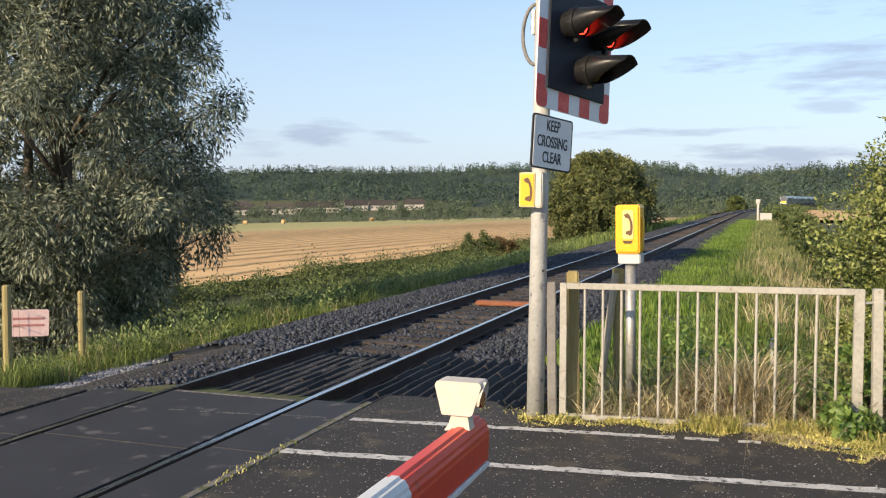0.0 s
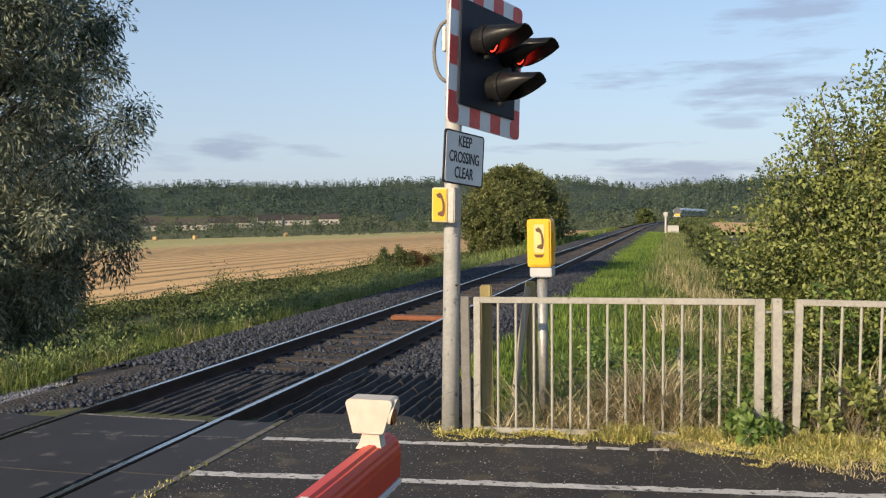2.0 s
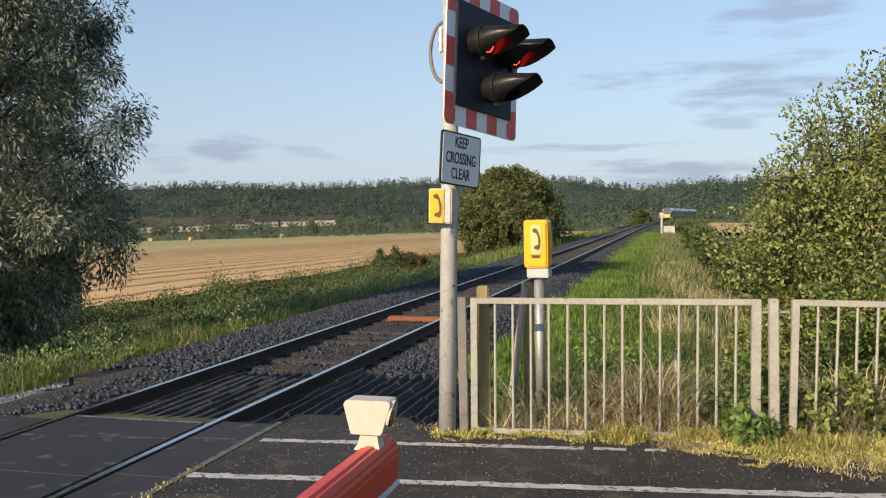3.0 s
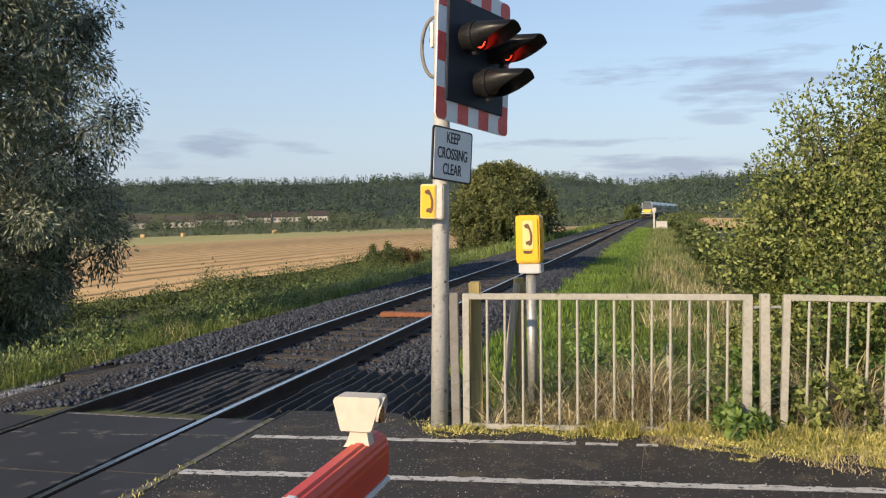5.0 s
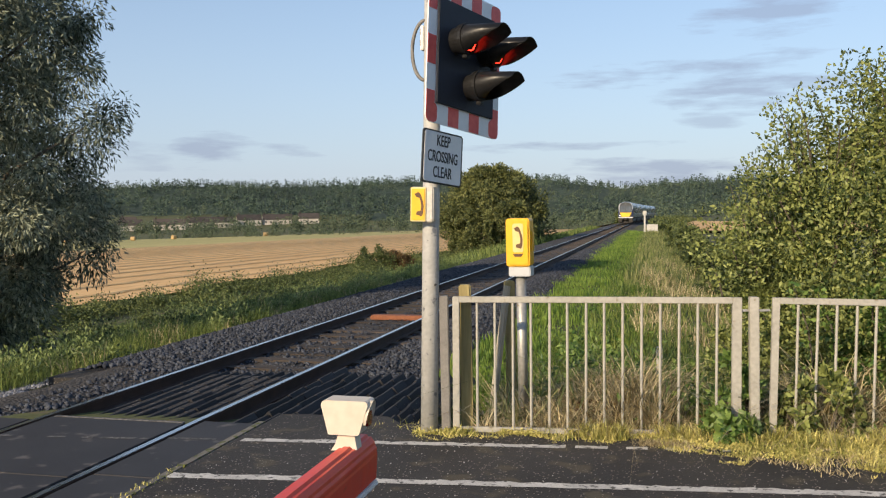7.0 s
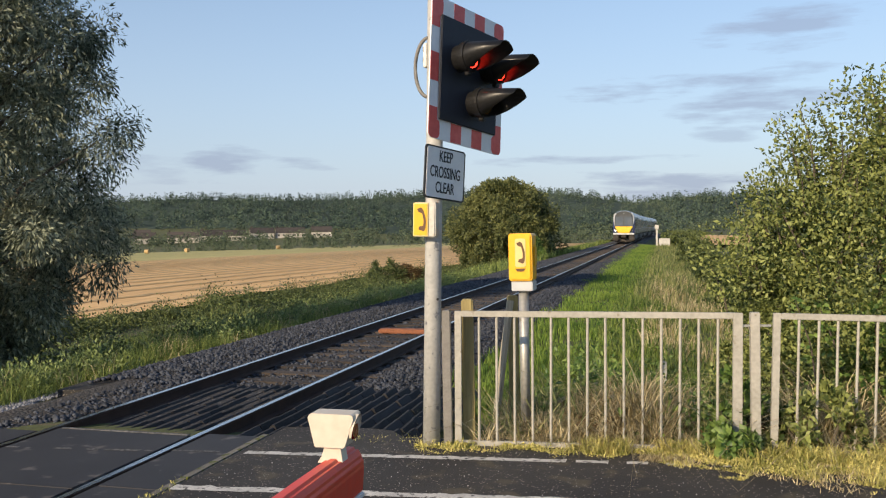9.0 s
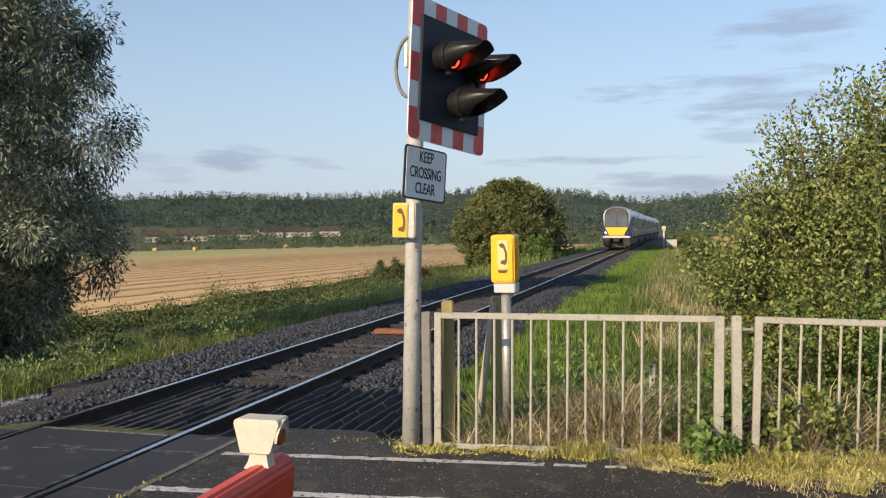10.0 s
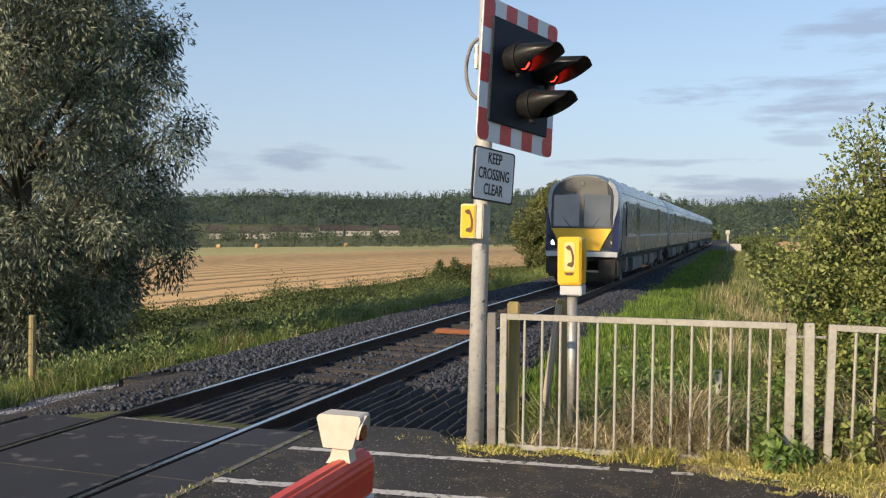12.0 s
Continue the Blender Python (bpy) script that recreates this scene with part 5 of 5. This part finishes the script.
bush("bramble_bush", -17.5, 61.2, 1.5, 1.5, 2.3, 50, 5000, 0.16, 0.09, M_BRAMBLE, "dark bramble bush above the field hedge", 60)
bush("bramble_bush", -16.0, 62.5, 1.3, 1.2, 1.8, 40, 3500, 0.16, 0.09, M_RUSSET, "russet-tinged bramble bush above the field hedge", 64)
bush("lineside_bush", -5.6, 60, 1.1, 1.1, 2.0, 20, 2500, 0.22, 0.1, M_BRIGHT, "pale green sapling at the lineside", 62)
bush("lineside_bush", -5.2, 300, 2.9, 3.0, 6.0, 60, 5000, 0.6, 0.4, M_BRAMBLE, "dark tree at the bend of the line", 63)
n = 42000
sy = 112 + 250 * RNG.uniform(0, 1, n) ** 1.2
su = 4.6 + 6.5 * RNG.uniform(0, 1, n)
sx = track_x(sy) + su
lump = np.clip(0.7 + 0.4 * np.sin(sy * 0.35 + su) + 0.35 * np.sin(sy * 0.13 - su * 0.8), 0.15, 1.5)
sz = ground_z(sx, sy) + np.abs(RNG.normal(0, 0.45, n)) * lump + 0.25
stuff("lineside_scrub", leaf_mesh("lineside_scrub", np.stack([sx, sy, sz], 1), RNG.normal(size=(n, 3)) + np.array([0, 0, 0.4]), 0.42, 0.26, M_BRAMBLE), "green scrub along the bend of the line", "scrub")

# hedge of bramble along the field
n = 70000
t = RNG.uniform(0, 1, n) ** 1.25
hx = -22.5 + 8.5 * t + RNG.normal(0, 1.0, n) + 0.6 * np.sin(t * 40)
hy = 22 + 68 * t
mound = 0.75 + 0.35 * np.sin(t * 61 + 0.4 * hx) + 0.3 * np.sin(t * 27) + 0.25 * np.sin(hx * 1.9 + t * 90)
hz = ground_z(hx, hy) + np.abs(RNG.normal(0, 0.42, n)) * np.clip(mound, 0.25, 1.6) + 0.1
stuff("bramble_hedge", leaf_mesh("bramble_hedge", np.stack([hx, hy, hz], 1), RNG.normal(size=(n, 3)) + np.array([0, 0, 0.5]), 0.12, 0.08, M_BRAMBLE), "dark green bramble hedge along the stubble field", "hedge")
# nettles and tall weeds in bright clumps by the ballast
cs = [(-5.1 - 5.5 * RNG.uniform() ** 1.3, 3.5 + 34 * RNG.uniform() ** 1.3) for k in range(150)]
rs = [0.22 + 0.34 * RNG.uniform() for c in cs]
pts, dr = clump_points([(cx, cy, float(ground_z(cx, cy)) + 0.12) for cx, cy in cs], rs, [380] * len(cs))
low = pts[:, 2] > ground_z(pts[:, 0], pts[:, 1]) + 0.02
stuff("nettle_clumps", leaf_mesh("nettle_clumps", pts[low], (dr + RNG.normal(size=dr.shape) * 0.5 + np.array([0, 0, 0.5]))[low], 0.075, 0.034, M_NETTLE), "bright green nettle clumps on the embankment", "weeds")
# ragged bramble mounds on the embankment slope
cs = [(-9.5 - 9 * RNG.uniform(), 8 + 44 * RNG.uniform() ** 1.2) for k in range(80)]
rs = [0.35 + 0.5 * RNG.uniform() for c in cs]
pts, dr = clump_points([(cx, cy, float(ground_z(cx, cy)) + 0.1) for cx, cy in cs], rs, [420] * len(cs))
low = pts[:, 2] > ground_z(pts[:, 0], pts[:, 1]) + 0.02
stuff("bramble_mounds", leaf_mesh("bramble_mounds", pts[low], (dr + RNG.normal(size=dr.shape) * 0.6)[low], 0.11, 0.075, M_BRAMBLE), "dark bramble mounds over the embankment slope", "brambles")
n = 62000
t = RNG.uniform(0, 1, n)
hx = -4.4 - 14 * RNG.uniform(0, 1, n) ** 1.2
hy = 5 + 48 * RNG.uniform(0, 1, n) ** 1.3
patchy = np.sin(hx * 0.9 + 1) * np.sin(hy * 0.55) + 0.5 * np.sin(hx * 2.1 - hy * 1.3)
ok = (patchy > 0.05 - 0.5 * (hx < -7)) & (hx < -4.6)
hx, hy = hx[ok], hy[ok]
hz = ground_z(hx, hy) + np.abs(RNG.normal(0, 0.22, len(hx))) * (1 + 0.9 * np.sin(hx * 1.7) * np.sin(hy * 1.1)) + 0.06
stuff("weeds", leaf_mesh("weeds", np.stack([hx, hy, hz], 1), RNG.normal(size=(len(hx), 3)) + np.array([0, 0, 0.6]), 0.085, 0.04, M_NETTLE), "leafy green weeds over the embankment", "weeds")


def grass(name, n, fx, fy, height, width, mat, label, lean=0.45, where=None):
    x, y = fx(RNG.uniform(0, 1, n)), fy(RNG.uniform(0, 1, n))
    if where is not None:
        ok = where(x, y)
        x, y = x[ok], y[ok]
    p = np.stack([x, y, ground_z(x, y) - 0.02], 1)
    wave = np.sin(x * 1.9 + 0.7 * np.sin(y * 1.1)) * np.sin(y * 1.3 + x * 0.6) + 0.6 * np.sin(x * 4.3 - y * 3.1)
    height = height * (0.8 + 0.45 * np.clip(wave, -1, 1.2))
    return stuff(name, blade_mesh(name, p, height, width, mat, lean), label, "grass")


def left_ok(x, y):
    return x < -4.7 + 0.15 * smooth(3, 8, y) + 0.25 * np.sin(y * 1.7) + 0.12 * np.sin(y * 4.1)


grass("verge_grass", 60000, lambda r: -4.2 - 13 * r, lambda r: 0.2 + 52 * r ** 1.5, 0.36, 0.013, M_GRASS, "long green verge grass on the embankment", lean=0.9, where=left_ok)
grass("verge_grass", 38000, lambda r: -4.3 - 5 * r, lambda r: 0.2 + 22 * r ** 1.3, 0.36, 0.011, M_GRASS, "long green verge grass on the embankment", lean=1.1, where=left_ok)
grass("dry_grass", 11000, lambda r: -4.5 - 4.2 * r, lambda r: 1.6 + 24 * r, 0.42, 0.012, M_DRY, "dry straw-coloured grass tufts", lean=1.2, where=lambda x, y: left_ok(x, y) & (np.sin(x * 3.1) * np.sin(y * 2.3) > 0.2))
grass("lush_grass", 62000, lambda r: 0.7 + 3.6 * r, lambda r: 2.5 + 105 * r ** 1.7, 0.18, 0.022, M_LUSH, "short lush green grass beside the ballast", where=lambda x, y: x > 1.55 - 0.012 * np.minimum(y, 60) + 0.14 * np.sin(y * 0.8) + 0.1 * np.sin(y * 2.3))
grass("verge_grass", 26000, lambda r: 2.6 + 5.5 * r, lambda r: 0.5 + 7 * r, 0.27, 0.011, M_GRASS, "long green grass behind the railing", lean=1.8)
n = 22000
wx, wy = RNG.uniform(2.9, 6.8, n), 0.5 + 5.5 * RNG.uniform(0, 1, n)
ok = np.sin(wx * 2.9 + 1) * np.sin(wy * 2.1) + 0.5 * np.sin(wx * 5 + wy * 3) > 0.25
wx, wy = wx[ok], wy[ok]
stuff("weeds", leaf_mesh("weeds", np.stack([wx, wy, ground_z(wx, wy) + np.abs(RNG.normal(0, 0.24, len(wx))) + 0.05], 1), RNG.normal(size=(len(wx), 3)) + np.array([0, 0, 0.5]), 0.08, 0.045, M_BRIGHT), "leafy weeds among the grass behind the railing", "weeds")
grass("lush_grass", 26000, lambda r: 2.6 + 4.4 * r, lambda r: 0.6 + 5.5 * r, 0.34, 0.011, M_LUSH, "fresh green grass flopping over behind the railing", lean=2.2, where=lambda x, y: np.sin(x * 2.3 + 0.6 * y) * np.sin(y * 1.9 + 1) + 0.5 * np.sin(x * 4.1 - y * 2.7) > -0.25)
grass("dry_grass", 12000, lambda r: 2.7 + 3.8 * r, lambda r: 0.35 + 3.0 * r, 0.36, 0.009, M_DRY, "dry bleached grass stalks behind the railing", lean=2.4, where=lambda x, y: np.sin(x * 4.3 + y) * np.sin(y * 3.7) + 0.6 * np.sin(x * 7 - y * 4) > 0.05)
grass("verge_grass", 26000, lambda r: 3.0 + 4.2 * r, lambda r: 7 + 90 * r ** 1.4, 0.34, 0.022, M_GRASS, "long green grass bank beside the line", lean=1.3)
grass("dry_grass", 5200, lambda r: 3.9 + 2.6 * r, lambda r: 9 + 24 * r, 0.5, 0.014, M_DRY, "tall dry grass tufts on the bank beside the line", lean=1.3, where=lambda x, y: np.sin(x * 2 + y * 0.5) + 0.4 * np.sin(y * 1.9) > -0.3)
grass("far_dry_grass", 20000, lambda r: 3.4 + 3.4 * r, lambda r: 22 + 123 * r ** 1.2, 0.34, 0.045, M_OLIVE, "olive dry grass bank far along the line", lean=0.4)
grass("far_verge_grass", 20000, lambda r: -4.2 - 6 * r, lambda r: 40 + 100 * r, 0.5, 0.08, M_GRASS, "long grass far along the line", lean=0.4)

# straw rows left on the field
rv, rq = [], []
(ax_, ay_), (bx_, by_), (cx_, cy_), (dx_, dy_) = FIELD
for k in range(22):
    rb = (k + 0.6) / 22.5
    for j in range(121):
        ra = 0.01 + 0.98 * j / 120
        px = (1 - rb) * ((1 - ra) * ax_ + ra * bx_) + rb * ((1 - ra) * dx_ + ra * cx_) + 0.25 * math.sin(j * 1.7 + k * 2.1)
        py = (1 - rb) * ((1 - ra) * ay_ + ra * by_) + rb * ((1 - ra) * dy_ + ra * cy_)
        pz = float(ground_z(px, py)) + 0.39
        w = 0.32 + 0.12 * math.sin(j * 2.9 + k)
        b = len(rv)
        rv += [(px - w, py, pz), (px, py, pz + 0.055 + 0.02 * math.sin(j * 3.7 + k)), (px + w, py, pz)]
        if j < 120:
            rq += [(b, b + 1, b + 4, b + 3), (b + 1, b + 2, b + 5, b + 4)]
stuff("straw_rows", mesh_from("straw_rows", rv, rq, [M_STRAW]), "rows of straw left along the stubble field", "straw")

# moss and short grass at the road's edge
n = 60000
mx = 1.5 + 8 * RNG.uniform(0, 1, n) ** 0.9
fringe = 0.16 + 0.72 * smooth(3.9, 5.3, mx) + 0.07 * np.sin(mx * 5.3) + 0.05 * np.sin(mx * 13.1)
my = along(mx) + 0.3 - (0.3 + fringe) * RNG.uniform(0, 1, n) ** 0.8 * (1 + 0.25 * np.sin(mx * 3.3) * np.sin(mx * 8.7)) + RNG.normal(0, 0.06, n)
tuft = np.sin(mx * 9 + my * 14) * np.sin(mx * 4.1 - my * 11)
ok = (tuft > -0.6 + 0.55 * smooth(0.15, 0.75, along(mx) - my)) & ~((mx < 2.2) & (my < along(mx) - 0.02))
mp = np.stack([mx, my, np.where(my > along(mx) - 0.05, -0.06, -0.005)], 1)[ok]
mh = (0.016 + 0.025 * np.maximum(tuft, 0) + 0.06 * (RNG.uniform(0, 1, n) > 0.94) + 0.05 * smooth(4.6, 6, mx) * RNG.uniform(0, 1, n))[ok]
stuff("moss_verge", blade_mesh("moss_verge", mp, mh, 0.009, M_MOSS, 1.8), "yellow-green moss and grass along the railing foot", "grass")
n = 26000
mx = 2.2 + 6.5 * RNG.uniform(0, 1, n)
my = along(mx) + 0.12 - (0.22 + 0.6 * smooth(3.9, 5.3, mx) + 0.06 * np.sin(mx * 6.1)) * RNG.uniform(0, 1, n) ** 0.7
ok = np.sin(mx * 7.3 + my * 9) * np.sin(mx * 3.7 - my * 13) > -0.3
mp = np.stack([mx, my, np.where(my > along(mx) - 0.05, -0.045, 0.006) + np.abs(RNG.normal(0, 0.014, n))], 1)[ok]
stuff("moss_leaves", leaf_mesh("moss_leaves", mp, RNG.normal(size=(len(mp), 3)) + np.array([0, 0, 0.7]), 0.022, 0.016, M_MOSS), "tiny yellow-green moss leaves along the railing foot", "moss")
n = 9000
mx = 3.7 + 4.3 * RNG.uniform(0, 1, n)
my = along(mx) - 0.02 - 0.22 * RNG.uniform(0, 1, n) * (1 + 0.8 * smooth(4.4, 5.6, mx))
ok = np.sin(mx * 6.7 + my * 5) + 0.6 * np.sin(mx * 15 - my * 9) > -0.35
stuff("verge_tufts", blade_mesh("verge_tufts", np.stack([mx, my, mx * 0 - 0.01], 1)[ok], 0.13, 0.008, M_MOSS, 1.5), "yellow-green grass tufts hiding the railing foot", "grass")
for k, (x, y, r, h) in enumerate(((5.35, 1.5, 0.55, 0.75), (5.9, 2.6, 0.7, 0.9), (4.75, 2.6, 0.5, 0.5), (5.2, 3.8, 0.7, 0.7), (6.4, 1.2, 0.5, 0.9))):
    bush("bramble_bush", x, y, r, r, h, 26, 2600, 0.07, 0.045, M_BRAMBLE, "low dark bramble behind the railing", 80 + k)
n = 900
mx = RNG.uniform(2.9, 6.4, n)
my = along(mx) + 0.15 + 3.0 * RNG.uniform(0, 1, n)
stuff("arching_grass", blade_mesh("arching_grass", np.stack([mx, my, ground_z(mx, my)], 1), 0.75, 0.014, M_OLIVE, 1.9), "long arching pale grass blades behind the railing", "grass")
n = 9000
mx = RNG.uniform(2.75, 7.5, n)
my = along(mx) + 0.05 + 1.5 * RNG.uniform(0, 1, n) ** 1.3
heap = np.clip(0.75 + 0.5 * np.sin(mx * 3.3 + 0.5) + 0.35 * np.sin(mx * 7.1 + my * 5), 0.25, 1.6)
stuff("bent_stalks", blade_mesh("bent_stalks", np.stack([mx, my, mx * 0 - 0.06 + 0.22 * heap * RNG.uniform(0, 1, n) ** 1.5], 1), 0.3 * heap, 0.01, M_DRY, 3.2), "bleached bent grass stalks tangled in the railing", "grass")
n = 1500
mx = RNG.uniform(3.6, 6.8, n)
my = along(mx) + 0.08 + 0.5 * RNG.uniform(0, 1, n)
ok = np.sin(mx * 5.1 + 1.0) > 0.1
stuff("dead_leaves", leaf_mesh("dead_leaves", np.stack([mx, my, 0.02 + 0.22 * RNG.uniform(0, 1, n)], 1)[ok], RNG.normal(size=(int(ok.sum()), 3)), 0.05, 0.03, M_RUSSET), "withered russet leaves at the railing foot", "leaves")
n = 5200
mx = 4.2 + 4.8 * RNG.uniform(0, 1, n)
my = along(mx) - 0.35 - 1.0 * smooth(4.2, 6.2, mx) * RNG.uniform(0, 1, n) ** 1.6 + RNG.normal(0, 0.05, n)
ok = np.sin(mx * 4.7 + my * 8) + np.sin(mx * 2.1 - my * 5) > -0.2
stuff("dry_litter", blade_mesh("dry_litter", np.stack([mx, my, mx * 0 + 0.003], 1)[ok], 0.05, 0.007, M_DRY, 3.0), "dry grass litter strewn over the road edge", "litter")
n = 600
mx = RNG.uniform(0.6, 0.72, n)
my = -8 + 8 * RNG.uniform(0, 1, n)
ok = np.sin(my * 2.3) > 0.2
stuff("kerb_moss", blade_mesh("kerb_moss", np.stack([mx, my, my * 0], 1)[ok], 0.03, 0.01, M_MOSS, 0.9), "moss tufts along the concrete edging", "grass")
n = 900
xs2, ys2 = RNG.uniform(0.8, 9, n), RNG.uniform(-4, 0, n)
stones("road_chippings", xs2, ys2 + xs2 * SKEW * 0, xs2 * 0 + 0.002, 0.0055, M_WORN, "pale loose chippings on the road")


# ---- woods, hills and village ----
def woods(name, n, fx, fy, h, mat, label, per=46, conifer=False, where=None, leaf=0.2):
    x, y = fx(RNG.uniform(0, 1, n)), fy(RNG.uniform(0, 1, n))
    if where is not None:
        ok = where(x, y)
        x, y = x[ok], y[ok]
    z = ground_z(x, y)
    hh = h * RNG.uniform(0.6, 1.25, len(x))
    if conifer:
        f = RNG.uniform(0.0, 1.0, (len(x), per)) ** 1.3
        r = (1 - f) * 0.26 * hh[:, None] * RNG.uniform(0.3, 1, (len(x), per)) + 0.02 * hh[:, None]
    else:
        f = RNG.uniform(0.05, 1.0, (len(x), per))
        r = np.sqrt(np.clip(1 - (2 * f - 0.9) ** 2 / 1.25, 0, 1)) * 0.42 * hh[:, None] * RNG.uniform(0.55, 1, (len(x), per))
    a = RNG.uniform(0, 2 * np.pi, (len(x), per))
    p = np.stack([x[:, None] + r * np.cos(a), y[:, None] + r * np.sin(a), z[:, None] + f * hh[:, None]], 2)
    d = np.stack([np.cos(a), np.sin(a), RNG.uniform(-0.6, 0.5, a.shape)], 2) + RNG.normal(0, 0.4, p.shape)
    s = (hh[:, None] * np.ones((1, per))).ravel()
    me = leaf_mesh(name, p.reshape(-1, 3), d.reshape(-1, 3), leaf * h, 0.7 * leaf * h, mat, fold=0.1)
    return stuff(name, me, label, "woods")


def off_village(x, y):
    return (y > 640 - 0.25 * (x + 300)) | (x > -215)


def shade_sheet_z(x, y):
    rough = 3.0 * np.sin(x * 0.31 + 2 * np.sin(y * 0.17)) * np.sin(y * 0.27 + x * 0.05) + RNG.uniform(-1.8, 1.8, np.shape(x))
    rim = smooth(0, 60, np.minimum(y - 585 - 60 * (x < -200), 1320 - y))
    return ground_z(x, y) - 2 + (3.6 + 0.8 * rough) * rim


# added filler sheet low among the trees, coloured dark as their shade
shade_sheet = grid_sheet("forest_shade_sheet", np.arange(-1150, 400, 5.0), np.arange(580, 1325, 5.0), shade_sheet_z, M_FOREST)
tagged(shade_sheet, "dark sheet under the hill trees, shade put into its colour", "woods", kind="stuff")
woods("hill_forest", 5600, lambda r: -1150 + 1550 * r, lambda r: 575 + 745 * r, 11.5, M_HAZED_CONIFER, "dark conifer forest over the hills", 56, True, where=lambda x, y: (np.sin(x * 0.011) + np.sin(y * 0.013 + x * 0.004) > -0.9) & off_village(x, y), leaf=0.13)
woods("hill_woods", 2400, lambda r: -1150 + 1550 * r, lambda r: 545 + 700 * r, 7.5, M_WOODS, "green broadleaf woods on the hillside", 60, where=off_village, leaf=0.14)
woods("field_trees", 160, lambda r: -215 + 215 * r, lambda r: 345 + 60 * r, 6.5, M_WOODS, "trees and hedges beyond the fields", 120, where=lambda x, y: y > 345 - 0.15 * x, leaf=0.12)
woods("village_trees", 150, lambda r: -440 + 260 * r, lambda r: 440 + 170 * r, 5.5, M_WOODS, "trees standing among the village houses", 110, where=lambda x, y: np.sin(x * 0.11) + np.sin(x * 0.037 + y * 0.05) > 0.25, leaf=0.12)
woods("village_trees", 34, lambda r: -330 + 130 * r, lambda r: 470 + 80 * r, 4.2, M_WOODS, "low garden trees hiding the village walls", 110, leaf=0.12)
woods("village_trees", 26, lambda r: -300 + 95 * r, lambda r: 400 + 40 * r, 7.5, M_WOODS, "rounded trees in front of the village houses", 140, leaf=0.11)
woods("far_right_woods", 800, lambda r: -20 + 520 * r, lambda r: 460 + 600 * r, 6, M_WOODS, "green woods beyond the bend", 60)
woods("field_hedge", 200, lambda r: -260 + 250 * r, lambda r: 262 + 14 * r, 2.2, M_WOODS, "low hedge at the far field edge", 50)


def house(x, y, w, d, h, yaw, label, roofm):
    z = float(ground_z(x, y))
    hs = empty("house", pose(x, y, z, 0, 0, yaw))
    tagged(hs, label, "house", group="village houses")
    wall = part("wall", prism([(-d / 2, -1), (d / 2, -1), (d / 2, h), (0, h + d * 0.36), (-d / 2, h)], -w / 2, w / 2), M_RENDER, hs)
    for s in (-1, 1):
        bm = bmesh.new()
        q = [(s * (d / 2 + 0.4), h - 0.25), (0, h + d * 0.36 + 0.12), (0, h + d * 0.36 + 0.4), (s * (d / 2 + 0.4), h + 0.05)]
        prism(q, -w / 2 - 0.3, w / 2 + 0.3, bm)
        rf = part("roof", bm, roofm, hs, "brown pitched roof")
    part("chimney", box(-0.5, 0.5, w / 2 - 1.6, w / 2 - 0.6, h + d * 0.2, h + d * 0.36 + 1.4, 0.05), M_ROOF, hs)
    k = max(2, int(w / 3))
    for s in (-1, 1):
        for i in range(k):
            for zz in (1.0,):
                yy_ = -w / 2 + w * (i + 0.5) / k
                part("window", box(min(s * (d / 2), s * (d / 2 + 0.06)), max(s * (d / 2), s * (d / 2 + 0.06)), yy_ - 0.6, yy_ + 0.6, zz, zz + 1.2, 0), M_WINDOW, hs)
    return hs


for x, y, w, h in ((-342, 500, 8, 4.4), (-324, 514, 14, 3.8), (-304, 528, 20, 3.6), (-288, 552, 30, 3.6), (-270, 574, 16, 4.0), (-254, 586, 20, 3.4), (-232, 590, 14, 3.8), (-345, 545, 10, 4.4)):
    house(x, y, w, 9, h, 90 + 28 + random.uniform(-6, 6), "pale rendered village house with brown roof", M_ROOF)


def bale(x, y):
    z = float(ground_z(x, y)) + 0.35
    b = part("straw_bale", tube([(-0.6, 0, 0.62), (0.6, 0, 0.62)], 0.62, 14), M_STRAW, None, "round straw bale on the field")
    b.matrix_basis = pose(x, y, z, 0, 0, random.uniform(0, 90))
    tagged(b, "", "straw bale", group="straw bales")


for x, y in ((-118, 152), (-112, 160), (-102, 168), (-96, 174), (-82, 190), (-124, 148)):
    bale(x * 1.45, y * 1.4)

motions()
